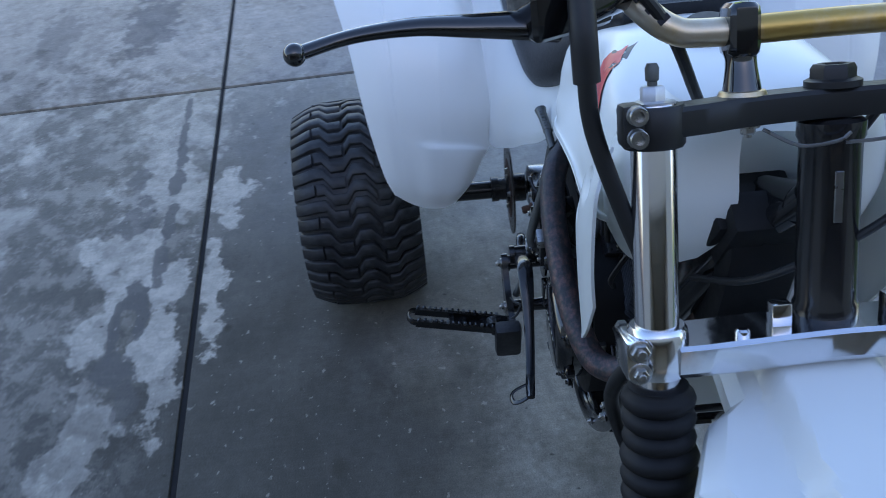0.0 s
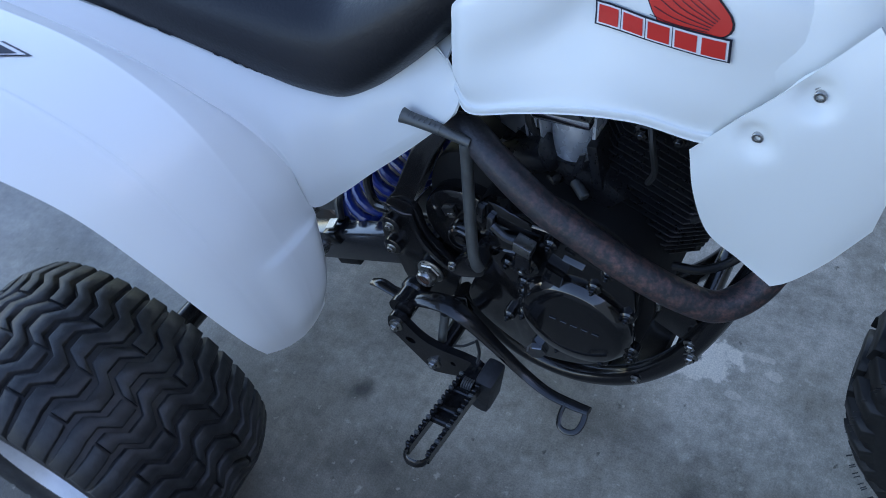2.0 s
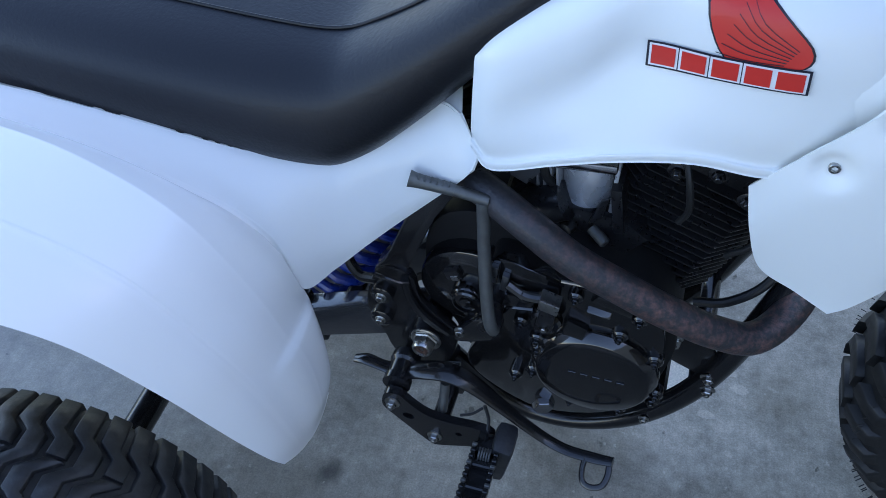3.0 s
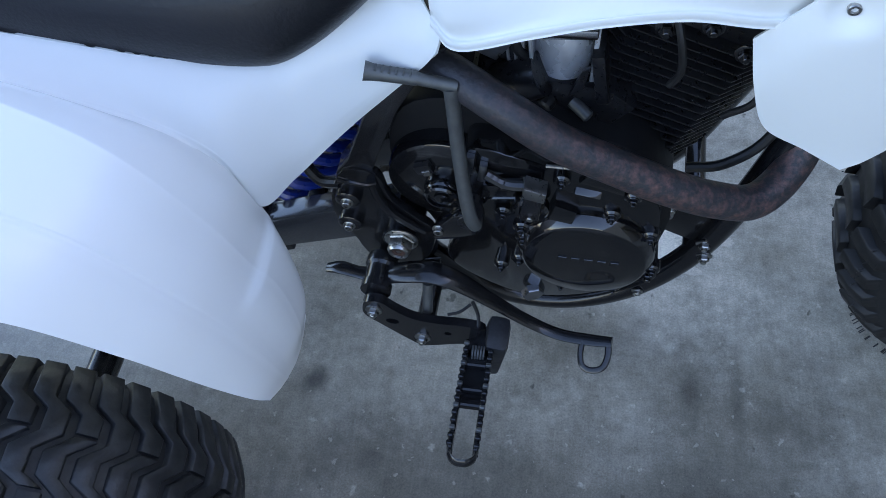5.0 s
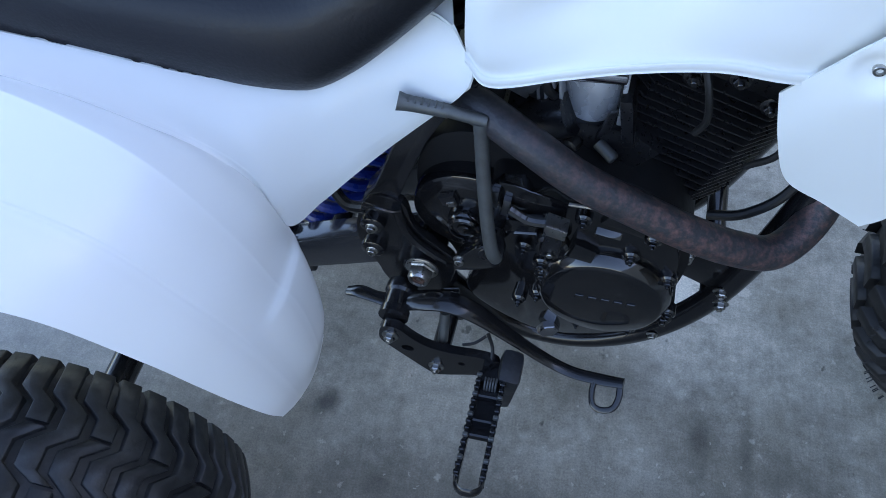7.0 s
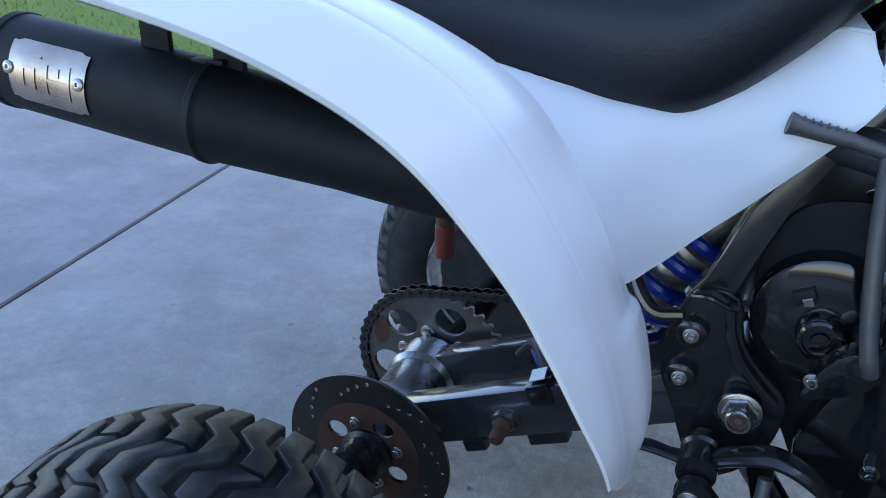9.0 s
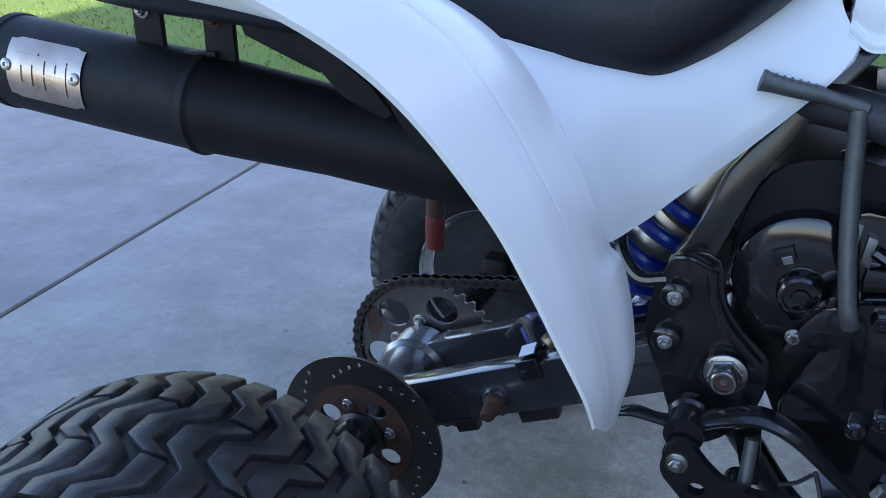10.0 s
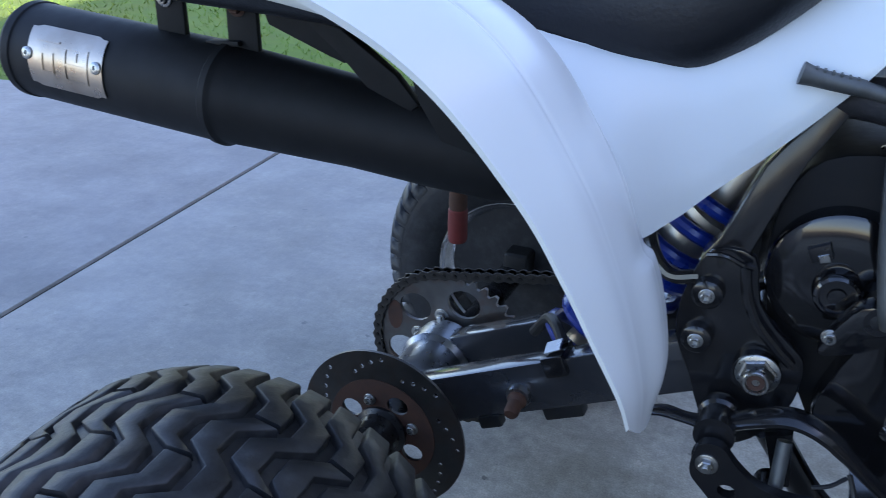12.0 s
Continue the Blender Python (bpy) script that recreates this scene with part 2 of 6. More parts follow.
def bolt_mesh(r=0.008, h=0.007, washer=0.012, socket=False, mtl=None):
    """A hexagon or socket bolt head on a washer, standing on the local xy plane."""
    bm = bmesh.new()
    lathe(bm, [(washer, 0), (washer, 0.0016), (washer * 0.93, 0.002)], segs=20)
    if socket:
        lathe(bm, [(r, 0.002), (r, h * 0.9), (r * 0.9, h), (r * 0.55, h), (r * 0.5, h * 0.4)], segs=20)
    else:
        lathe(bm, [(r, 0.002), (r, h * 0.85), (r * 0.86, h)], segs=6)
        lathe(bm, [(r * 0.5, h), (r * 0.5, h + 0.003), (r * 0.4, h + 0.0036)], segs=12)
    me = bpy.data.meshes.new("bolt")
    bmesh.ops.recalc_face_normals(bm, faces=bm.faces)
    bm.to_mesh(me)
    bm.free()
    me.materials.append(mtl or ZINC)
    smooth_mesh(me, 30)
    return me


# ---------------------------------------------------------------- ground

GT = 3.5   # the slabs lie this many degrees round from the vehicle
gm = pose(-0.961, -1.058, 0, 0, 0, GT)   # the crossing of two joints
CONC = bpy.data.materials.new("concrete")
CONC.use_nodes = True


def concrete_nodes(m):
    n, l = m.node_tree.nodes, m.node_tree.links
    b = n["Principled BSDF"]
    tc = n.new("ShaderNodeTexCoord")

    made = {}

    def noise_tex(scale, detail=8, rough=0.6, stretch=(1, 1, 1)):
        key = (scale, detail, rough, stretch)
        if key not in made:
            mp = n.new("ShaderNodeMapping")
            mp.inputs["Scale"].default_value = stretch
            l.new(tc.outputs["Object"], mp.inputs["Vector"])
            t = n.new("ShaderNodeTexNoise")
            t.inputs["Scale"].default_value, t.inputs["Detail"].default_value, t.inputs["Roughness"].default_value = scale, detail, rough
            l.new(mp.outputs[0], t.inputs["Vector"])
            made[key] = t.outputs["Fac"]
        return made[key]

    def ramp(fac, a, b_, ca, cb):
        r = n.new("ShaderNodeValToRGB")
        e = r.color_ramp.elements
        e[0].position, e[1].position = a, b_
        e[0].color, e[1].color = (*ca, 1), (*cb, 1)
        l.new(fac, r.inputs["Fac"])
        return r.outputs["Color"]

    def mix(fac, a, b_, mode="MIX"):
        x = n.new("ShaderNodeMixRGB")
        x.blend_type = mode
        for sock, v in ((x.inputs["Fac"], fac), (x.inputs["Color1"], a), (x.inputs["Color2"], b_)):
            if hasattr(v, "links"):
                l.new(v, sock)
            elif isinstance(v, tuple):
                sock.default_value = (*v, 1)
            else:
                sock.default_value = v
        return x.outputs["Color"]

    def blob(x, y, rx, ry, ragged=0.7, scale=9.0, edge=0.25):
        """1 inside a ragged patch round a place of the drive, 0 outside."""
        p = gm.inverted() @ Vector((x, y, 0))
        s = n.new("ShaderNodeVectorMath")
        s.operation = "SUBTRACT"
        s.inputs[1].default_value = (p.x, p.y, 0)
        l.new(tc.outputs["Object"], s.inputs[0])
        k = n.new("ShaderNodeVectorMath")
        k.operation = "MULTIPLY"
        k.inputs[1].default_value = (1 / rx, 1 / ry, 0)
        l.new(s.outputs[0], k.inputs[0])
        d = n.new("ShaderNodeVectorMath")
        d.operation = "LENGTH"
        l.new(k.outputs[0], d.inputs[0])
        a2 = n.new("ShaderNodeMath")
        a2.operation = "MULTIPLY_ADD"
        l.new(noise_tex(scale, 7, 0.6), a2.inputs[0])
        a2.inputs[1].default_value = ragged * 2
        l.new(d.outputs["Value"], a2.inputs[2])
        r = n.new("ShaderNodeMapRange")
        r.interpolation_type = "SMOOTHSTEP"
        r.inputs["From Min"].default_value, r.inputs["From Max"].default_value = 1 + ragged + edge, 1 + ragged - edge
        l.new(a2.outputs[0], r.inputs["Value"])
        return r.outputs[0]

    def times(fac, v):
        k = n.new("ShaderNodeMath")
        k.operation = "MULTIPLY"
        l.new(fac, k.inputs[0])
        k.inputs[1].default_value = v
        return k.outputs[0]

    c = ramp(noise_tex(1.1, 6), 0.35, 0.7, (0.33, 0.33, 0.31), (0.44, 0.44, 0.42))
    c = mix(0.72, c, ramp(noise_tex(6.5, 10, 0.74), 0.36, 0.66, (0.17, 0.17, 0.155), (0.57, 0.57, 0.55)))
    c = mix(0.28, c, ramp(noise_tex(45, 6, 0.75), 0.38, 0.64, (0.12, 0.12, 0.11), (0.54, 0.54, 0.525)))
    c = mix(times(ramp(noise_tex(2.9, 7, 0.66), 0.46, 0.64, (0, 0, 0), (1, 1, 1)), 0.58), c, (0.17, 0.162, 0.132))
    c = mix(times(blob(0.74, -0.50, 0.52, 0.24, 0.6, 4.0, 0.6), 0.40), c, (0.07, 0.068, 0.060))
    # darker stretches beside the front half and along the joint
    c = mix(times(blob(0.85, -0.92, 1.30, 0.64, 0.5, 2.5, 0.6), 0.88), c, (0.050, 0.051, 0.049))
    c = mix(times(blob(-0.30, -1.75, 1.30, 0.55, 0.6, 2.5, 0.6), 0.62), c, (0.085, 0.087, 0.088))
    c = mix(times(blob(-0.45, -0.75, 0.55, 0.28, 0.5, 3.0, 0.5), 0.62), c, (0.095, 0.098, 0.10))
    # pale half-dried patches beside the long joint
    PALE_C = (0.44, 0.44, 0.435)
    for x, y, rx, ry, f in ((-0.70, -1.16, 0.30, 0.13, 0.55), (-0.42, -1.15, 0.22, 0.12, 0.6), (-0.15, -1.20, 0.14, 0.11, 0.85), (-0.03, -1.075, 0.10, 0.05, 0.85), (0.17, -1.23, 0.09, 0.055, 0.85), (0.17, -1.08, 0.16, 0.05, 0.9), (0.33, -1.04, 0.13, 0.04, 0.7),
                            (0.50, -1.20, 0.20, 0.07, 0.55), (0.80, -1.17, 0.20, 0.06, 0.5), (-0.35, -0.955, 0.13, 0.055, 0.85), (0.05, -0.960, 0.16, 0.035, 0.85), (-1.62, -1.85, 0.75, 0.42, 0.5), (-1.25, -1.30, 0.20, 0.22, 0.6), (-1.35, -0.85, 0.33, 0.30, 0.55), (-0.78, -1.75, 0.16, 0.10, 0.5), (-0.25, -1.62, 0.12, 0.07, 0.4)):
        c = mix(times(blob(x, y, rx, ry, 2.3, 8.0, 0.16), f), c, mix(0.6, PALE_C, ramp(noise_tex(24, 6, 0.7), 0.36, 0.64, (0.24, 0.24, 0.238), (0.56, 0.56, 0.55))))
    c = mix(times(blob(-0.35, -1.45, 1.2, 0.40, 0.5, 3.0, 0.4), 0.30), c, ramp(noise_tex(11, 8, 0.72), 0.46, 0.56, (0.12, 0.122, 0.126), (0.46, 0.46, 0.455)))
    # wet trails and drops left in them
    for x, y, rx, ry, f in ((-0.83, -1.155, 0.07, 0.012, 0.8), (-0.70, -1.15, 0.08, 0.014, 0.85), (-0.58, -1.135, 0.08, 0.018, 0.85), (-0.47, -1.245, 0.055, 0.035, 0.7), (-0.44, -1.13, 0.08, 0.02, 0.85), (-0.28, -1.22, 0.085, 0.055, 0.75), (-0.27, -1.12, 0.10, 0.018, 0.85), (-0.10, -1.115, 0.09, 0.022, 0.85),
                            (0.03, -1.16, 0.05, 0.030, 0.9), (0.10, -1.13, 0.09, 0.016, 0.9), (0.15, -1.19, 0.11, 0.014, 0.9), (0.27, -1.17, 0.055, 0.045, 0.8), (0.36, -1.12, 0.06, 0.03, 0.6), (-1.48, -1.40, 0.22, 0.10, 0.6), (-1.42, -1.75, 0.20, 0.08, 0.4)):
        c = mix(times(blob(x, y, rx, ry, 1.5, 15.0, 0.16), f), c, (0.12, 0.123, 0.13))
    # a splash under the front of the engine with a dark heart, and flakes beside it
    for x, y, rx, ry, f in ((0.786, 0.155, 0.076, 0.058, 0.95), (0.89, 0.20, 0.03, 0.008, 0.4), (0.93, 0.17, 0.022, 0.012, 0.4), (0.875, 0.10, 0.015, 0.008, 0.4)):
        c = mix(times(blob(x, y, rx, ry, 1.0, 24.0, 0.12), f), c, (0.64, 0.64, 0.62))
    c = mix(times(blob(0.774, 0.158, 0.023, 0.018, 1.2, 34.0, 0.15), 0.9), c, (0.13, 0.13, 0.128))
    # oil and tyre dirt
    for x, y, rx, ry, f in ((0.24, -0.03, 0.16, 0.09, 0.45), (0.251, -0.203, 0.022, 0.017, 0.9), (0.32, -0.33, 0.06, 0.03, 0.5), (0.87, -0.125, 0.022, 0.045, 0.7), (0.95, -0.14, 0.012, 0.06, 0.55), (1.02, -0.165, 0.07, 0.03, 0.6), (1.06, -0.05, 0.05, 0.03, 0.5), (0.27, -0.57, 0.13, 0.07, 0.75), (0.10, -0.68, 0.16, 0.10, 0.5), (0.36, -0.52, 0.05, 0.025, 0.8), (0.33, -0.62, 0.045, 0.03, 0.7),
                            (0.45, -0.50, 0.03, 0.018, 0.7), (0.69, -0.054, 0.09, 0.05, 0.55), (0.50, 0.02, 0.10, 0.06, 0.4), (0.60, -0.61, 0.018, 0.014, 0.9), (0.62, -0.40, 0.20, 0.12, 0.35), (0.174, -0.90, 0.008, 0.007, 0.9)):
        c = mix(times(blob(x, y, rx, ry, 1.8, 19.0, 0.9), f * (1 if rx < 0.025 else 0.62)), c, (0.06, 0.058, 0.052))
    # small pale flecks and dark specks
    c = mix(times(ramp(noise_tex(26, 3, 0.5), 0.69, 0.73, (0, 0, 0), (1, 1, 1)), 0.42), c, (0.50, 0.50, 0.48))
    c = mix(times(ramp(noise_tex(60, 3, 0.5), 0.675, 0.70, (0, 0, 0), (1, 1, 1)), 0.28), c, (0.58, 0.58, 0.56))
    c = mix(times(ramp(noise_tex(31, 3, 0.5, (1.1, 0.9, 1)), 0.70, 0.75, (0, 0, 0), (1, 1, 1)), 0.7), c, (0.05, 0.05, 0.045))
    g = noise_tex(300, 3, 0.75)
    br = noise_tex(150, 5, 0.7, (1, 0.05, 1))
    c = mix(0.55, c, ramp(g, 0.32, 0.68, (0.60, 0.60, 0.60), (1.36, 1.36, 1.36)), "MULTIPLY")
    c = mix(0.15, c, ramp(br, 0.36, 0.64, (0.66, 0.66, 0.66), (1.30, 1.30, 1.30)), "MULTIPLY")
    c = mix(1.0, c, (1.25, 1.13, 0.94), "MULTIPLY")
    # the cleaner stretch behind, its bluish sky sheen put into the colour
    c = mix(times(blob(-2.2, 0.9, 2.3, 1.75, 0.4, 1.5, 0.5), 0.75), c, ramp(noise_tex(2.2, 8, 0.66), 0.35, 0.7, (0.235, 0.24, 0.25), (0.34, 0.345, 0.36)))
    l.new(c, b.inputs["Base Color"])
    add = n.new("ShaderNodeMath")
    l.new(g, add.inputs[0])
    l.new(br, add.inputs[1])
    bp = n.new("ShaderNodeBump")
    bp.inputs["Strength"].default_value, bp.inputs["Distance"].default_value = 0.25, 0.002
    l.new(add.outputs[0], bp.inputs["Height"])
    l.new(bp.outputs[0], b.inputs["Normal"])
    rr = n.new("ShaderNodeMapRange")
    rr.inputs["To Min"].default_value, rr.inputs["To Max"].default_value = 0.7, 0.92
    b.inputs["Specular IOR Level"].default_value = 0.2
    l.new(noise_tex(4, 5), rr.inputs["Value"])
    l.new(rr.outputs[0], b.inputs["Roughness"])


concrete_nodes(CONC)
SOIL = mat("soil", (0.06, 0.045, 0.03), 0.9, grain=0.4, scale=60, bump=0.4)
GRASS = mat("grass", (0.115, 0.185, 0.018), 0.95, grain=0.3, scale=8, stain=(0.19, 0.175, 0.02), stain_scale=1.2, stain_amt=0.6)
BLADE = mat("grass_blade", (0.125, 0.225, 0.020), 0.8, grain=0.25, scale=6, stain=(0.22, 0.20, 0.03), stain_scale=1.2, stain_amt=0.6)
WALLM = mat("stucco", (0.42, 0.38, 0.33), 0.85, grain=0.1, scale=120, bump=0.4)

bm = bmesh.new()
bmesh.ops.create_grid(bm, x_segments=1, y_segments=1, size=400, matrix=Matrix.Translation((0, 0, -0.06)))
ground = part("ground", bm, SOIL, None)
tagged(ground, "bare soil under the drive and lawn", "ground", kind="structure")

pavement = new("pavement")
pavement.matrix_basis = gm
tagged(pavement, "grey concrete driveway with dark sawn joints and pale stains", "driveway", kind="structure")
GAP = 0.015
EDGE = 2.87    # from the joint to the lawn, whose edge runs slightly askew
SKEW = Matrix.Identity(4)
SKEW[1][0] = 0.13
xs = [-7.2, -4.8, -2.4, 0, 3.0, 6.0, 9.0]
ys = [-5.2, -2.6, 0, EDGE]
for x0, x1 in zip(xs, xs[1:]):
    for y0, y1 in zip(ys, ys[1:]):
        bm = bmesh.new()
        bmesh.ops.create_cube(bm, size=1, matrix=Matrix.Translation(((x0 + x1) / 2, (y0 + y1) / 2, -0.03)) @ Matrix.Diagonal((x1 - x0 - GAP, y1 - y0 - GAP, 0.06, 1)))
        for v in bm.verts:
            if y1 == EDGE and v.co.y > y1 - 0.1:
                v.co = SKEW @ v.co
        bevelled(bm, [e for e in bm.edges if e.verts[0].co.z > -0.01 and e.verts[1].co.z > -0.01], 0.005, 2)
        part("slab", bm, CONC, pavement)

JOINT = mat("joint_dirt", (0.018, 0.017, 0.016), 0.9, grain=0.4, scale=50, bump=0.3)
for x in xs[1:-1]:
    bm = bmesh.new()
    end = EDGE + 0.13 * x
    box(bm, (GAP * 0.96, end - ys[0], 0.03), pose(x, (ys[0] + end) / 2, -0.0225), 0.002, 1)
    part("joint_filler", bm, JOINT, pavement)
for y in ys[1:-1]:
    for x0, x1 in zip(xs, xs[1:]):
        bm = bmesh.new()
        box(bm, (x1 - x0 - GAP, GAP * 0.96, 0.03), pose((x0 + x1) / 2, y, -0.0225), 0.002, 1)
        part("joint_filler", bm, JOINT, pavement)

# lawn beyond the drive
bm = bmesh.new()
rng = random.Random(4)
bmesh.ops.create_grid(bm, x_segments=60, y_segments=30, size=0.5, matrix=gm @ SKEW @ Matrix.Translation((0, EDGE + 10.02, -0.02)) @ Matrix.Diagonal((44, 20, 1, 1)))
for v in bm.verts:
    v.co.z += 0.02 * noise.noise(v.co * 0.7)
lawn = part("lawn", bm, GRASS, None)
tagged(lawn, "sunlit mown green lawn beside the driveway", "lawn", kind="structure")
bm = bmesh.new()
for i in range(42000):
    d = rng.random() ** 1.6
    p = gm @ SKEW @ Vector((rng.uniform(-9, 3.5), EDGE + 0.0 + d * 7, -0.02))
    a = rng.uniform(0, 6.28)
    h, w = rng.uniform(0.014, 0.032), rng.uniform(0.002, 0.004) * (1 + d * 2)
    s = Vector((math.cos(a), math.sin(a), 0)) * w
    tip = Vector((rng.gauss(0, 0.018), rng.gauss(0, 0.018), h))
    bm.faces.new([bm.verts.new(p - s), bm.verts.new(p + s), bm.verts.new(p + tip)])
tuft = part("grass_blades", bm, BLADE, None)
tagged(tuft, "short green grass blades of the lawn", "grass", kind="stuff")

# an unseen house, added to throw its shade over the drive
house = new("house")
tagged(house, "unseen stuccoed wall with an opening, added to shade the driveway", "house", kind="structure")
for y, w in ((-6.6, 8.0), (6.4, 8.0)):
    bm = bmesh.new()
    box(bm, (0.3, w, 3.4), pose(3.6, y, 1.7), 0.01)
    part("wall", bm, WALLM, house)
bm = bmesh.new()
box(bm, (0.3, 5.0, 1.1), pose(3.6, -0.1, 2.85), 0.01)
part("lintel", bm, WALLM, house)
# unseen recess behind the opening, added to keep light and reflections from ahead dark
bm = bmesh.new()
for size, at in (((0.2, 5.4, 2.4), (8.5, -0.1, 1.2)), ((4.8, 0.2, 2.4), (6.1, -2.75, 1.2)), ((4.8, 0.2, 2.4), (6.1, 2.55, 1.2)), ((5.2, 5.6, 0.2), (6.1, -0.1, 2.45))):
    box(bm, size, Matrix.Translation(at), 0.01)
part("added_recess", bm, WALLM, house)

# ---------------------------------------------------------------- the three-wheeler
atc = new("three_wheeler")
tagged(atc, "white three-wheeled off-road trike with black engine, seat and tyres", "three-wheeler")
BOLT_M, BOLT_S, BOLT_XS = bolt_mesh(0.0075, 0.008, 0.011), bolt_mesh(0.0055, 0.007, 0.0078, True), bolt_mesh(0.0045, 0.006, 0.006, mtl=BLACK)
BOLT_B = bolt_mesh(0.0075, 0.008, 0.011, mtl=BLACK)
SOCK_L = bolt_mesh(0.0085, 0.012, 0.009, True)
RIGHT = (0, -1, 0)


def bolt(at, parent, me=None, way=RIGHT, spin=0, label=""):
    return shared("bolt", me or BOLT_M, parent, aim(at, way, spin), label)


def bar(name, pts, r, material, parent, label="", segs=12, steps=6, flat=(1, 1), up=(0, 0, 1)):
    """One smooth bar or hose as a part of its own."""
    return part(name, tube(bmesh.new(), pts, r, segs, steps, flat, True, up), material, parent, label)


def turned(name, profile, m, material, parent, label="", segs=32, closed=False, angle=35):
    return part(name, lathe(bmesh.new(), profile, m, segs, closed), material, parent, label, angle)


def slab(name, outline, y0, y1, material, parent, label="", bevel=0.003, segs=2):
    return part(name, plate(bmesh.new(), outline, y0, y1, bevel, segs), material, parent, label)


def ring(cx, cz, rx, rz=None, n=24, a0=0.0):
    rz = rz or rx
    return [(cx + rx * math.cos(a0 + 2 * math.pi * k / n), cz + rz * math.sin(a0 + 2 * math.pi * k / n)) for k in range(n)]


def pierced(outer, holes, y0, y1):
    """A flat plate in the x-z plane with holes through it."""
    bm = bmesh.new()
    edges = []
    for loop in [outer, *holes]:
        vs = [bm.verts.new((x, y0, z)) for x, z in loop]
        edges += [bm.edges.new((vs[i], vs[(i + 1) % len(vs)])) for i in range(len(vs))]
    bmesh.ops.triangle_fill(bm, use_beauty=True, use_dissolve=False, edges=edges)
    r = bmesh.ops.extrude_face_region(bm, geom=bm.faces[:])
    for v in r["geom"]:
        if isinstance(v, bmesh.types.BMVert):
            v.co.y = y1
    return bm


# ---- rear wheels
AXLE = (0.018, 0.240)
TYRE_Y, TYRE_W, TYRE_R = (0.537, 0.405), 0.130, 0.246


def tyre_profile(w, r, rim):
    """Half-width w, crown radius r, bead radius rim: a low balloon section with a flat wall."""
    half = [(rim, 0.72), (rim + 0.003, 0.90), (rim + 0.010, 0.955), (rim + 0.03, 1.0), (r * 0.78, 1.03), (r * 0.86, 1.01), (r * 0.908, 0.94), (r * 0.943, 0.80), (r * 0.985, 0.45)]
    return [(q, -w * h) for q, h in half] + [(r, 0)] + [(q, w * h) for q, h in half[::-1]]


def crown(v, w, r):
    """The tyre's radius at the lateral place v."""
    a = abs(v) / w
    return r * (1 - 0.028 * a * a - 0.25 * max(0, a - 0.55) ** 1.5)


def lug_mesh(w, r, zig, width, height, mtl):
    """One zigzag bar of tread that runs across the tyre, with its middle at angle 0."""
    bm = bmesh.new()
    for run in zig:
        rows = []
        n = len(run)
        for i, (v, a) in enumerate(run):
            rc = crown(v, w, r)
            for rad, grow in ((rc - 0.014, 1.3), (rc + height * 0.8, 1.06), (rc + height, 0.9)):
                for sgn in (-1, 1):
                    ang = a + sgn * width * grow / (2 * rc)
                    rows.append(bm.verts.new((rad * math.sin(ang), v, rad * math.cos(ang))))
        for i in range(n - 1):
            a, b = rows[6 * i:6 * i + 6], rows[6 * i + 6:6 * i + 12]
            for p, q in ((0, 2), (2, 4), (4, 5), (5, 3), (3, 1)):
                bm.faces.new((a[p], a[q], b[q], b[p]))
        for q in (rows[:6], rows[-6:]):
            bm.faces.new((q[0], q[2], q[4], q[5], q[3], q[1]))
    me = bpy.data.meshes.new("tread_lug")
    bmesh.ops.recalc_face_normals(bm, faces=bm.faces)
    bm.to_mesh(me)
    bm.free()
    me.materials.append(mtl)
    smooth_mesh(me, 72)
    return me


W = TYRE_W
STEP = 0.105
zz = [(-1.02, 0.2), (-0.80, 0.12), (-0.66, 0.0), (-0.50, 0.0), (-0.36, 1.0), (-0.14, 1.0), (0.0, 0.0), (0.20, 0.0), (0.36, 1.0), (0.56, 1.0), (0.68, 0.15), (0.82, 0.1), (1.02, 0.0)]
zz = [(v * W, a * STEP) for v, a in zz]
LUGS = [lug_mesh(W, TYRE_R - 0.0068, [zz[:6], [(zz[5][0] + 0.005, zz[5][1] - 0.01), *zz[6:]]], 0.0225, 0.0068, RUBBER),
        lug_mesh(W, TYRE_R - 0.0068, [zz[:3], [(zz[2][0] + 0.005, zz[2][1]), *zz[3:9]], [(zz[8][0] + 0.005, zz[8][1]), *zz[9:]]], 0.0225, 0.0068, RUBBER)]
TURN_Y = pose(0, 0, 0, 90, 0, 0)


